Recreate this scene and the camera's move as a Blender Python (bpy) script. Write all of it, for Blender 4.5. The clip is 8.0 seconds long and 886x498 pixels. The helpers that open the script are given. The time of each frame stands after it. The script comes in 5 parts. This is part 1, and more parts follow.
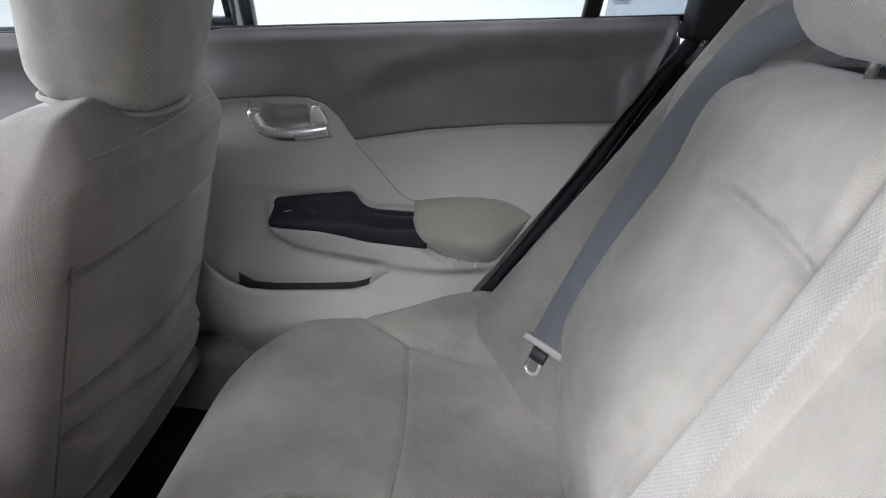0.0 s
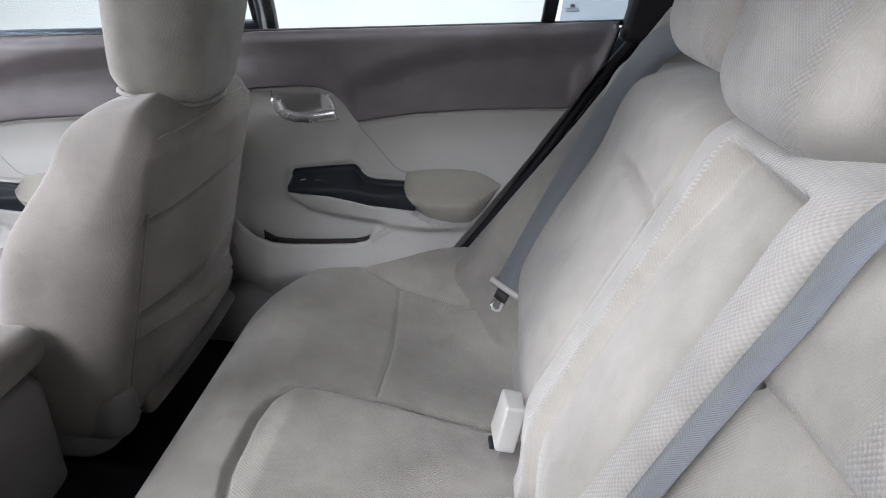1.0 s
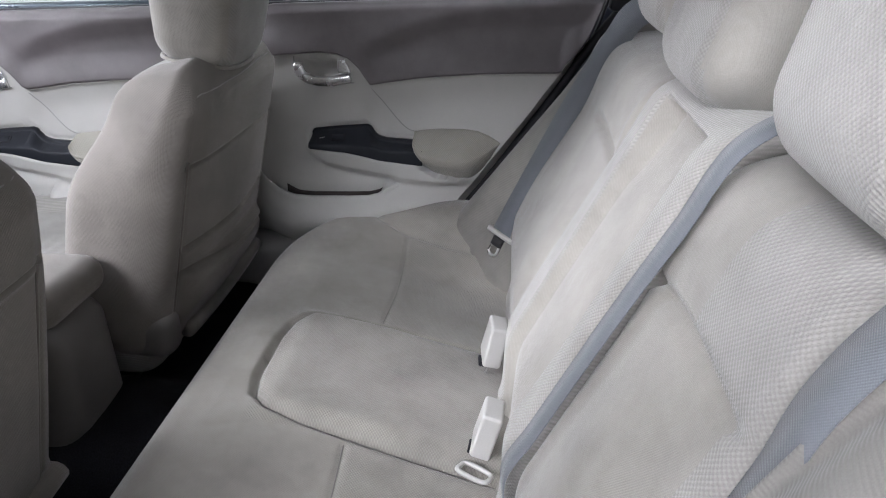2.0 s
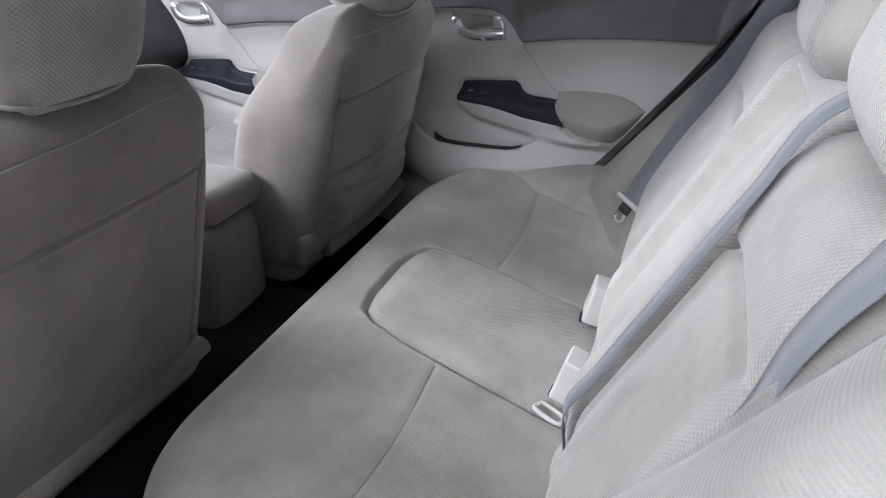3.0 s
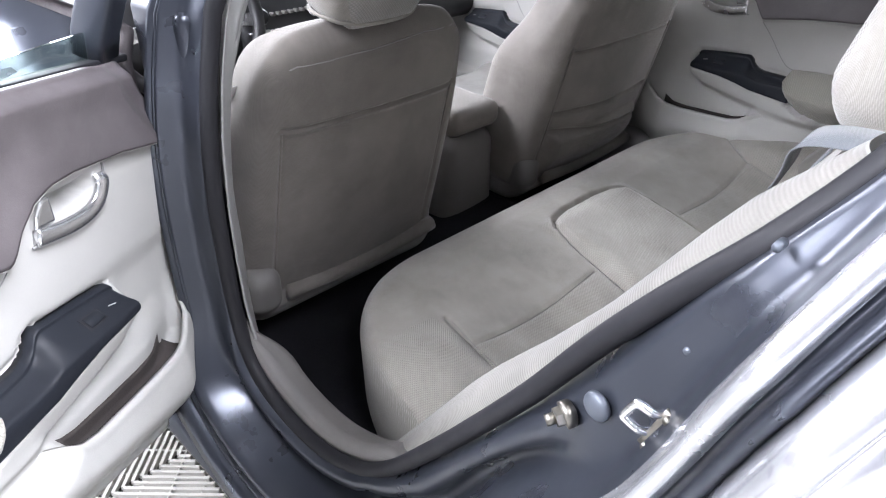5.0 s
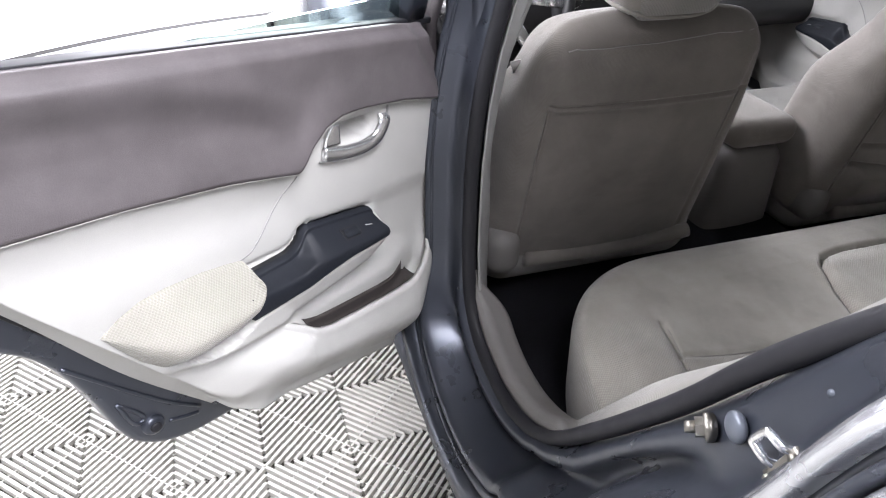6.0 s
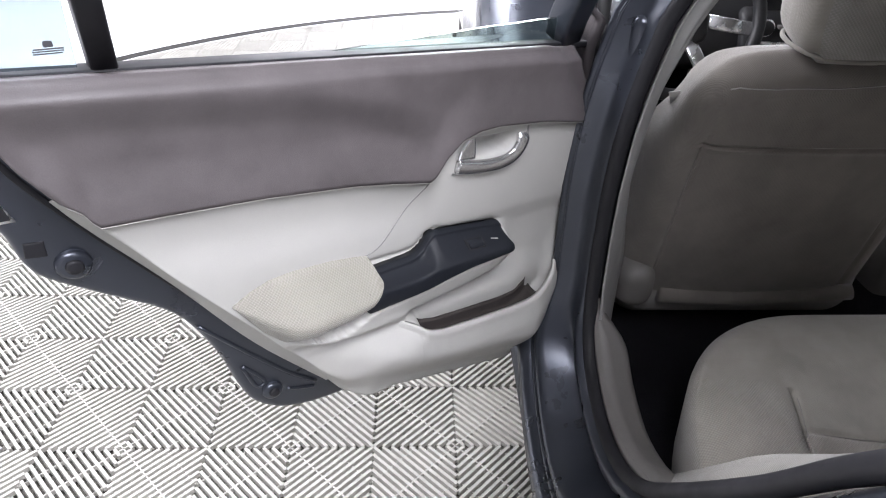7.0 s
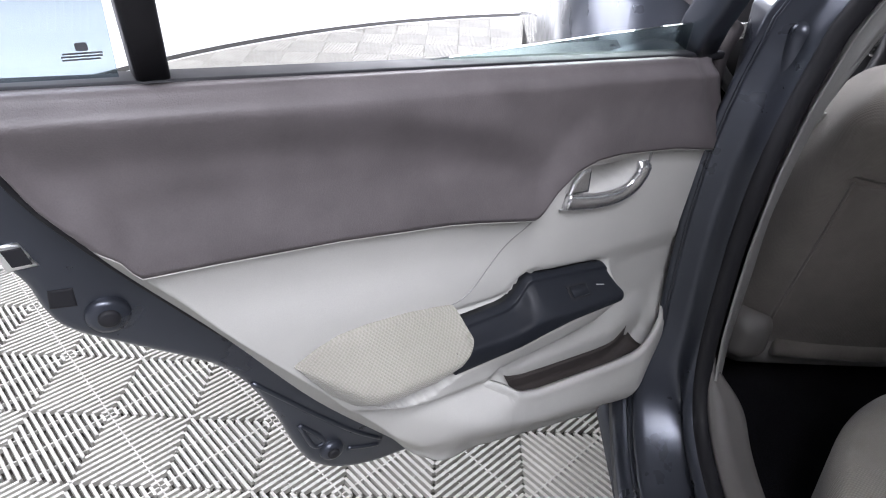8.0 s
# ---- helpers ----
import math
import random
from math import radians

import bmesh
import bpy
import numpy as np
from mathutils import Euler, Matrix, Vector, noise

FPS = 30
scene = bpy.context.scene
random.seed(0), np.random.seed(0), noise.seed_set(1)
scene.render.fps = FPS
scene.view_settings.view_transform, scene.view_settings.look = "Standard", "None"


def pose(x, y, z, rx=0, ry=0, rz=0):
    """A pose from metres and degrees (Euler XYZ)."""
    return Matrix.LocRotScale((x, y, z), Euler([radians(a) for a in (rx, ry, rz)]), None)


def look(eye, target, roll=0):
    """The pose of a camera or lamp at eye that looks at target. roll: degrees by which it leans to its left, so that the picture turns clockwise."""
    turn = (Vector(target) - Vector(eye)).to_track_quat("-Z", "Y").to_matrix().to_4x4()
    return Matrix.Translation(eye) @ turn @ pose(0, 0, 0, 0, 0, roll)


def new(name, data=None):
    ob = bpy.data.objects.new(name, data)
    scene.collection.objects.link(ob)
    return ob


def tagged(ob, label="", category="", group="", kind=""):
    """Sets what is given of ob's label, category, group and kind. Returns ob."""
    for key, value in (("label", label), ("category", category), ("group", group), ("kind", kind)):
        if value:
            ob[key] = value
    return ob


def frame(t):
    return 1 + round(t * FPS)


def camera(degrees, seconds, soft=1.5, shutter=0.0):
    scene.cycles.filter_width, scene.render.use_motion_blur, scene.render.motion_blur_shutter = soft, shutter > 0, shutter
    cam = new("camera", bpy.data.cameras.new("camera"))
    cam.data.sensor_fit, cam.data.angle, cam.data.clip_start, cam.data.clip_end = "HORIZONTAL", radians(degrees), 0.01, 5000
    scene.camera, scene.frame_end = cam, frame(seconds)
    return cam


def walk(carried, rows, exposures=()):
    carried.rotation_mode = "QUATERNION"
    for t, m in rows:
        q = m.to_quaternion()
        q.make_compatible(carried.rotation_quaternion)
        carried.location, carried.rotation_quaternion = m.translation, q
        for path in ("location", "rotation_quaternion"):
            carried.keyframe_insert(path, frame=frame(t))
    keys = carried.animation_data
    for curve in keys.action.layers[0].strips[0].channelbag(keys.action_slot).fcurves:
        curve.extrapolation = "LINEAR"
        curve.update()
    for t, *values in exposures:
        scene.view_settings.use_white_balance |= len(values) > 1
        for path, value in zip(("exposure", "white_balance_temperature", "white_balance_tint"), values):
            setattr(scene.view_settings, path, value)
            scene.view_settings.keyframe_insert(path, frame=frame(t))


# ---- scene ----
cam = camera(65.6, 8.0, soft=1.1)
METRES, EYE, TILT, LEAN, TURN = 1.5, 1.15, -25.0, 0.0, 0.0
PATH = [
    (0, (-0.048, -0.042, 1.014), (-0.086, 1.819, 0.283), 1.2),
    (0.5, (-0.024, -0.187, 1.051), (-0.082, 1.66, 0.286), 1.1),
    (1, (0.031, -0.292, 1.082), (-0.068, 1.542, 0.289), 0.9),
    (1.2, (0.031, -0.332, 1.093), (-0.043, 1.493, 0.277), 1.0),
    (2.3, (0.105, -0.481, 1.109), (-0.152, 1.29, 0.217), 0.8),
    (2.5, (0.115, -0.496, 1.112), (-0.228, 1.25, 0.199), 1.2),
    (3, (0.178, -0.505, 1.101), (-0.43, 1.143, 0.145), 1.5),
    (3.5, (0.244, -0.542, 1.109), (-0.604, 0.971, 0.114), 1.7),
    (4, (0.312, -0.604, 1.14), (-0.667, 0.809, 0.118), 2.0),
    (5.3, (0.459, -0.708, 1.159), (-0.823, 0.396, 0.092), 1.4),
    (5.5, (0.475, -0.706, 1.16), (-0.887, 0.287, 0.084), 1.5),
    (6, (0.518, -0.667, 1.171), (-1.065, -0.136, 0.069), 1.4),
    (6.5, (0.54, -0.619, 1.19), (-1.106, -0.381, 0.08), 1.3),
    (7, (0.527, -0.609, 1.202), (-1.132, -0.539, 0.087), 1.4),
    (7.5, (0.448, -0.637, 1.173), (-1.214, -0.651, 0.06), 1.3),
    (8, (0.364, -0.68, 1.155), (-1.299, -0.718, 0.045), 1.3),
]
EXPOSURES = [(0.0, 1.45, 6250, 15), (1.2, 1.35, 6250, 15), (2.5, 1.30, 6200, 16), (4.0, 1.70, 6000, 15), (5.5, 1.50, 6300, 17), (6.5, 0.98, 6400, 17), (8.0, 0.46, 6250, 17)]
walk(cam, [(t, look(eye, target, roll)) for t, eye, target, roll in PATH], EXPOSURES)

# ==== place ====
# Car axes: x to the rear, y to the car's right, z up from the shop floor.
YC = 0.43                      # middle of the car
PI = math.pi

# ---- light ----
world = bpy.data.worlds.new("studio_world")
scene.world = world
world.use_nodes = True
world.node_tree.nodes["Background"].inputs[0].default_value = (0.93, 0.96, 1.0, 1)
world.node_tree.nodes["Background"].inputs[1].default_value = 0.35


def area_lamp(name, at, target, sx, sy, watts, color):
    data = bpy.data.lights.new(name, "AREA")
    data.shape, data.size, data.size_y, data.energy, data.color = "RECTANGLE", sx, sy, watts, color
    ob = new(name, data)
    ob.matrix_world = look(at, target)
    return ob


COOL = (0.95, 0.975, 1.0)
# Added fill lamps, placed by how light falls on the car; no fittings known
area_lamp("wall_fill", (-8.7, 0.3, 2.1), (0, 0.3, 0.9), 5.5, 2.8, 180, COOL)
area_lamp("wall_fill", (-5.2, -7.6, 2.1), (0, 0.3, 0.9), 5.0, 2.6, 150, COOL)
area_lamp("ceiling_fill", (-0.4, 4.0, 3.55), (-0.4, 3.9, 0), 6.0, 2.6, 60, COOL)
area_lamp("ceiling_fill", (-4.8, 0.4, 3.55), (-3.2, 0.4, 0), 2.4, 6.0, 560, COOL)
area_lamp("ceiling_fill", (-1.3, -3.3, 3.55), (-0.9, -2.5, 0), 3.6, 2.6, 370, COOL)
area_lamp("ceiling_fill", (2.5, 0.45, 3.55), (2.2, 0.25, 0), 2.4, 3.0, 290, COOL)


# ---- materials ----
def node_mat(name):
    m = bpy.data.materials.new(name)
    m.use_nodes = True
    nt = m.node_tree
    return m, nt, nt.nodes["Principled BSDF"]


def mathn(nt, op, a, b=None):
    n = nt.nodes.new("ShaderNodeMath")
    n.operation = op
    for i, v in enumerate((a, b)):
        if v is None:
            continue
        if isinstance(v, (int, float)):
            n.inputs[i].default_value = v
        else:
            nt.links.new(v, n.inputs[i])
    return n.outputs[0]


def noise_node(nt, vec, scale, detail=4.0, rough=0.55):
    n = nt.nodes.new("ShaderNodeTexNoise")
    n.inputs["Scale"].default_value, n.inputs["Detail"].default_value, n.inputs["Roughness"].default_value = scale, detail, rough
    nt.links.new(vec, n.inputs["Vector"])
    return n.outputs["Fac"]


def ramp(nt, fac, lo, hi, a, b):
    n = nt.nodes.new("ShaderNodeMapRange")
    n.inputs["From Min"].default_value, n.inputs["From Max"].default_value = lo, hi
    n.inputs["To Min"].default_value, n.inputs["To Max"].default_value = a, b
    nt.links.new(fac, n.inputs["Value"])
    return n.outputs["Result"]


def tint(nt, color, fac):
    """The colour multiplied by a grey factor socket."""
    n = nt.nodes.new("ShaderNodeVectorMath")
    n.operation = "SCALE"
    n.inputs[0].default_value = color[:3]
    nt.links.new(fac, n.inputs["Scale"])
    return n.outputs["Vector"]


def plain(name, color, rough=0.5, metal=0.0, stain=0.1, stain_scale=6.0, grain=0.0, grain_scale=600.0, coat=0.0, spec=0.5, bump_dist=0.0006, coat_rough=0.04):
    """Paint, plastic, rubber: large soft stains, small grain, a fine bump."""
    m, nt, b = node_mat(name)
    vec = nt.nodes.new("ShaderNodeTexCoord").outputs["Object"]
    big = ramp(nt, noise_node(nt, vec, stain_scale, 5, 0.6), 0.3, 0.7, 1 - stain, 1 + stain)
    fine = noise_node(nt, vec, grain_scale, 2)
    fac = mathn(nt, "MULTIPLY", big, ramp(nt, fine, 0.3, 0.7, 1 - grain, 1 + grain))
    nt.links.new(tint(nt, color, fac), b.inputs["Base Color"])
    b.inputs["Metallic"].default_value = metal
    b.inputs["Specular IOR Level"].default_value = spec
    b.inputs["Coat Weight"].default_value = coat
    b.inputs["Coat Roughness"].default_value = coat_rough
    nt.links.new(ramp(nt, noise_node(nt, vec, stain_scale * 3, 4), 0.3, 0.7, max(0.02, rough - 0.07), min(1, rough + 0.07)), b.inputs["Roughness"])
    if grain:
        bp = nt.nodes.new("ShaderNodeBump")
        bp.inputs["Strength"].default_value, bp.inputs["Distance"].default_value = 0.5, bump_dist
        nt.links.new(fine, bp.inputs["Height"])
        nt.links.new(bp.outputs[0], b.inputs["Normal"])
    return m


def cloth(name, color, dark, pitch, axes=("X", "Y"), depth=0.0009, stripes=False, stain=0.22):
    """Woven seat cloth: cells of the given pitch in two axes of the object, or ribs across one; with worn patches."""
    m, nt, b = node_mat(name)
    vec = nt.nodes.new("ShaderNodeTexCoord").outputs["Object"]
    sep = nt.nodes.new("ShaderNodeSeparateXYZ")
    nt.links.new(vec, sep.inputs[0])
    k = 2 * PI / pitch
    s0 = mathn(nt, "SINE", mathn(nt, "MULTIPLY", sep.outputs[axes[0]], k))
    s1 = mathn(nt, "SINE", mathn(nt, "MULTIPLY", sep.outputs[axes[1]], k))
    cell = ramp(nt, s1, -1, 1, 0, 1) if stripes else ramp(nt, mathn(nt, "MULTIPLY", s0, s1), -0.6, 0.9, 0, 1)
    fuzz = noise_node(nt, vec, 900, 2)
    worn = noise_node(nt, vec, 5.5, 6, 0.62)
    fac = mathn(nt, "MULTIPLY", ramp(nt, worn, 0.3, 0.7, 1 - stain, 1 + stain), ramp(nt, fuzz, 0.3, 0.7, 0.93, 1.07))
    spots = ramp(nt, noise_node(nt, vec, 13, 3, 0.5), 0.52, 0.66, 1.0, 1 - stain * 0.45)
    fac = mathn(nt, "MULTIPLY", fac, spots)
    mix = nt.nodes.new("ShaderNodeMix")
    mix.data_type = "RGBA"
    nt.links.new(cell, mix.inputs["Factor"])
    mix.inputs["A"].default_value, mix.inputs["B"].default_value = (*dark, 1), (*color, 1)
    sc = nt.nodes.new("ShaderNodeVectorMath")
    sc.operation = "SCALE"
    nt.links.new(mix.outputs["Result"], sc.inputs[0])
    nt.links.new(fac, sc.inputs["Scale"])
    nt.links.new(sc.outputs[0], b.inputs["Base Color"])
    b.inputs["Roughness"].default_value = 0.9
    b.inputs["Specular IOR Level"].default_value = 0.25
    b.inputs["Sheen Weight"].default_value = 0.25
    b.inputs["Sheen Roughness"].default_value = 0.45
    h = mathn(nt, "ADD", mathn(nt, "MULTIPLY", cell, 1.0), mathn(nt, "MULTIPLY", fuzz, 0.35))
    bp = nt.nodes.new("ShaderNodeBump")
    bp.inputs["Strength"].default_value, bp.inputs["Distance"].default_value = 0.7, depth
    nt.links.new(h, bp.inputs["Height"])
    nt.links.new(bp.outputs[0], b.inputs["Normal"])
    return m


GREIGE = (0.272, 0.256, 0.231)
SUEDE = cloth("brushed_grey_cloth", GREIGE, (0.252, 0.236, 0.213), 0.0022, depth=0.0003)
WEAVE = cloth("woven_grey_cloth", (0.292, 0.275, 0.248), (0.236, 0.222, 0.199), 0.0045)
WEAVE_B = cloth("woven_back_cloth", (0.300, 0.288, 0.268), (0.248, 0.237, 0.220), 0.005, axes=("Y", "Z"))
RIBBED = cloth("ribbed_bolster_cloth", (0.205, 0.195, 0.178), (0.195, 0.185, 0.169), 0.0030, axes=("Y", "Z"), stripes=True, depth=0.0003)
# The bench's brushed cloth again, darkened for the shade on the front seats
SUEDE_SHADED = cloth("brushed_grey_cloth_shaded", (0.186, 0.170, 0.153), (0.170, 0.155, 0.139), 0.0022, depth=0.0003)
WEAVE_F = cloth("woven_front_seat_cloth", (0.306, 0.296, 0.279), (0.238, 0.228, 0.212), 0.005, axes=("Y", "Z"))
PAD = cloth("woven_armrest_cloth", (0.335, 0.324, 0.288), (0.270, 0.258, 0.224), 0.0042, axes=("X", "Z"), stain=0.06)
BELT = cloth("seat_belt_webbing", (0.130, 0.139, 0.151), (0.110, 0.118, 0.129), 0.0022, axes=("Y", "Z"), stain=0.06, depth=0.0003)
TRIM = plain("light_grey_trim_plastic", (0.415, 0.410, 0.390), 0.62, stain=0.05, spec=0.35, grain=0.03, grain_scale=900, bump_dist=0.0003)
PILLAR_GREY = plain("mid_grey_pillar_plastic", (0.23, 0.228, 0.223), 0.5, stain=0.04, grain=0.03, grain_scale=900)
THREAD = plain("pale_grey_seam_thread", (0.31, 0.30, 0.285), 0.85, stain=0.1)
SEAM = plain("dark_seam_thread", (0.20, 0.19, 0.178), 0.9, stain=0.1)
TRIM_LOW = plain("grey_sill_plastic", (0.150, 0.142, 0.135), 0.55, stain=0.08, grain=0.03, grain_scale=900)
DARKTRIM = plain("dark_plum_grey_trim", (0.097, 0.086, 0.089), 0.47, spec=0.45, stain=0.20, stain_scale=11, grain=0.05, grain_scale=700)
BLACKTRIM = plain("black_switch_plastic", (0.014, 0.016, 0.021), 0.5, spec=0.22, stain=0.05, grain=0.04, grain_scale=900)
RUBBER = plain("black_door_seal_rubber", (0.016, 0.016, 0.019), 0.55, stain=0.1, spec=0.25)
POCKET_BROWN = plain("dark_brown_pocket_strip", (0.034, 0.028, 0.026), 0.9, stain=0.2, grain=0.2)
# One body paint as two copies: its bright reflections and its shade as colour
PAINT_LIT = plain("grey_blue_paint_lit", (0.60, 0.61, 0.64), 0.27, metal=0.8, stain=0.03, grain=0.08, grain_scale=2500, coat=0.9, bump_dist=0.00002)
PAINT_SHADED = plain("grey_blue_paint_shaded", (0.049, 0.055, 0.071), 0.32, metal=0.6, stain=0.06, coat=0.35, coat_rough=0.22, bump_dist=0.00002)
PLUG_PAINT = plain("pale_grey_blue_paint", (0.10, 0.112, 0.135), 0.35, metal=0.3, stain=0.05)
CHROME = plain("satin_chrome", (0.86, 0.86, 0.87), 0.27, metal=1.0, stain=0.02)
SATIN = plain("satin_silver_plastic", (0.86, 0.86, 0.87), 0.24, metal=0.94, stain=0.0)
STEEL = plain("zinc_steel", (0.24, 0.225, 0.20), 0.4, metal=1.0, stain=0.15, stain_scale=40)
CARPET = plain("black_carpet", (0.010, 0.010, 0.012), 0.98, stain=0.25, grain=0.5, grain_scale=500, spec=0.1, bump_dist=0.003)
BEIGE_PLASTIC = plain("pale_buckle_plastic", (0.39, 0.38, 0.36), 0.42, stain=0.05, grain=0.03)
HEADLINER = plain("grey_headliner_felt", (0.275, 0.270, 0.259), 0.95, stain=0.04, grain=0.08)
DASH = plain("black_dash_plastic", (0.018, 0.018, 0.020), 0.5, stain=0.06, grain=0.06)
SCREEN = plain("dark_display_glass", (0.012, 0.014, 0.018), 0.12, stain=0.02)
WALLW = plain("white_studio_wall", (0.80, 0.80, 0.79), 0.85, stain=0.02, stain_scale=1.0)
WALL_DIM = plain("bounce_cutting_grey", (0.30, 0.30, 0.305), 0.8, stain=0.12, stain_scale=1.2)
FLOORW = plain("white_studio_floor", (0.640, 0.640, 0.632), 0.5, stain=0.03, stain_scale=2.0)
TILE = plain("pale_grey_vented_tile", (0.315, 0.308, 0.280), 0.5, stain=0.10, stain_scale=9, grain=0.05, grain_scale=400)
TILE_GAP = plain("dusty_subfloor", (0.075, 0.070, 0.060), 0.9, stain=0.2)
EDGE_DARK = plain("dark_ring_edge", (0.025, 0.025, 0.023), 0.75, stain=0.1, spec=0.15)
TYRE = plain("tyre_rubber", (0.02, 0.02, 0.02), 0.8, stain=0.2, grain=0.1)
INK = plain("dark_print", (0.06, 0.06, 0.07), 0.6)


def glass_mat(name, color):
    m, nt, b = node_mat(name)
    b.inputs["Base Color"].default_value = (*color, 1)
    b.inputs["Transmission Weight"].default_value = 1.0
    b.inputs["Roughness"].default_value = 0.02
    b.inputs["IOR"].default_value = 1.45
    return m


GLASS = glass_mat("tinted_window_glass", (0.80, 0.88, 0.87))
GLASS_QUARTER = glass_mat("blue_grey_quarter_glass", (0.42, 0.50, 0.56))
GLASS_DARK = glass_mat("dark_tinted_glass", (0.30, 0.33, 0.33))
GLASS_GREEN = glass_mat("green_edge_glass", (0.62, 0.75, 0.70))


# ---- mesh helpers ----
def empty(name, label="", category="", group="", at=None):
    ob = new(name)
    ob.empty_display_size = 0.05
    if at is not None:
        ob.matrix_world = at
    return tagged(ob, label, category, group)


def mesh_part(name, verts, faces, mats, parent=None, label="", midx=None, smooth=True):
    me = bpy.data.meshes.new(name)
    me.from_pydata([tuple(map(float, v)) for v in verts], [], [tuple(map(int, q)) for q in faces])
    for m in (mats if isinstance(mats, (list, tuple)) else [mats]):
        me.materials.append(m)
    if midx is not None:
        me.polygons.foreach_set("material_index", np.asarray(midx, dtype=np.int32))
    if smooth:
        me.polygons.foreach_set("use_smooth", np.ones(len(me.polygons), dtype=bool))
    me.update()
    ob = new(name, me)
    if parent is not None:
        ob.parent = parent
    if label:
        tagged(ob, label)
    return ob


def sm(a, b, x):
    t = np.clip((np.asarray(x, float) - a) / (b - a), 0, 1)
    return t * t * (3 - 2 * t)


def interp(x, pts):
    a = np.array(pts, float)
    return np.interp(x, a[:, 0], a[:, 1])


def smooth_path(pts, n, closed=False):
    """A Catmull-Rom curve through the points, n steps a span."""
    p = np.array(pts, float)
    out = []
    m = len(p)
    for i in range(m if closed else m - 1):
        if closed:
            p0, p1, p2, p3 = p[(i - 1) % m], p[i], p[(i + 1) % m], p[(i + 2) % m]
        else:
            p1, p2 = p[i], p[i + 1]
            p0 = p[i - 1] if i > 0 else 2 * p1 - p2
            p3 = p[i + 2] if i + 2 < m else 2 * p2 - p1
        for k in range(n):
            t = k / n
            out.append(0.5 * ((2 * p1) + (p2 - p0) * t + (2 * p0 - 5 * p1 + 4 * p2 - p3) * t * t + (3 * p1 - p0 - 3 * p2 + p3) * t ** 3))
    if not closed:
        out.append(p[-1])
    return np.array(out)


def axis_samples(h, r, n):
    """Samples on [-h, h] with extra ones in the rounded ends."""
    k = 5
    arc = np.tan(np.linspace(0, PI / 4, k)) * r
    inner = np.linspace(-(h - r), h - r, max(2, n))
    left = -(h - r) - arc[::-1]
    return np.unique(np.round(np.concatenate([left, inner, -left]), 6))


def rbox(half, r, n):
    """A rounded box round the origin: vertices and quads."""
    half = np.array(half, float)
    r = min(r, half.min() * 0.999)
    ax = [axis_samples(half[i], r, n[i]) for i in range(3)]
    verts, faces, base = [], [], 0
    for i in range(3):
        j, k = (i + 1) % 3, (i + 2) % 3
        for s in (-1, 1):
            A, B = np.meshgrid(ax[j], ax[k], indexing="ij")
            p = np.zeros(A.shape + (3,))
            p[..., i], p[..., j], p[..., k] = s * half[i], A, B
            verts.append(p.reshape(-1, 3))
            na, nb = A.shape
            idx = base + np.arange(na * nb).reshape(na, nb)
            q = np.stack([idx[:-1, :-1], idx[1:, :-1], idx[1:, 1:], idx[:-1, 1:]], -1).reshape(-1, 4)
            faces.append(q if s > 0 else q[:, ::-1])
            base += na * nb
    v, f = np.concatenate(verts), np.concatenate(faces)
    key, inv = np.unique(np.round(v, 6), axis=0, return_inverse=True)
    f = inv.reshape(-1)[f]
    inner = np.clip(key, -(half - r), half - r)
    d = key - inner
    v = inner + r * d / np.maximum(np.linalg.norm(d, axis=1, keepdims=True), 1e-9)
    return v, f


def seg_dist(px, py, poly):
    """Distance of points in a plane from a polyline."""
    best = np.full(np.shape(px), 1e9)
    for (ax, ay), (bx, by) in zip(poly[:-1], poly[1:]):
        dx, dy = bx - ax, by - ay
        t = np.clip(((px - ax) * dx + (py - ay) * dy) / (dx * dx + dy * dy + 1e-12), 0, 1)
        best = np.minimum(best, np.hypot(px - ax - t * dx, py - ay - t * dy))
    return best


def groove(px, py, poly, depth, width):
    return -depth * np.exp(-(seg_dist(px, py, poly) / width) ** 2)


def grid(P):
    """Vertices and quads of an array of points (a, b, 3)."""
    na, nb = P.shape[:2]
    idx = np.arange(na * nb).reshape(na, nb)
    q = np.stack([idx[:-1, :-1], idx[1:, :-1], idx[1:, 1:], idx[:-1, 1:]], -1).reshape(-1, 4)
    return P.reshape(-1, 3), q


def solid_grid(P, off):
    """A sheet of points with a second sheet at off behind it and a rim between: vertices, quads, number of front quads."""
    na, nb = P.shape[:2]
    v, q = grid(P)
    N = na * nb
    v2 = (P + np.asarray(off)).reshape(-1, 3)
    idx = np.arange(N).reshape(na, nb)
    ring = np.concatenate([idx[0, :], idx[1:, -1], idx[-1, -2::-1], idx[-2:0:-1, 0]])
    nxt = np.roll(ring, -1)
    rim = np.stack([ring, nxt, nxt + N, ring + N], -1)
    return np.concatenate([v, v2]), np.concatenate([q, q[:, ::-1] + N, rim]), len(q)


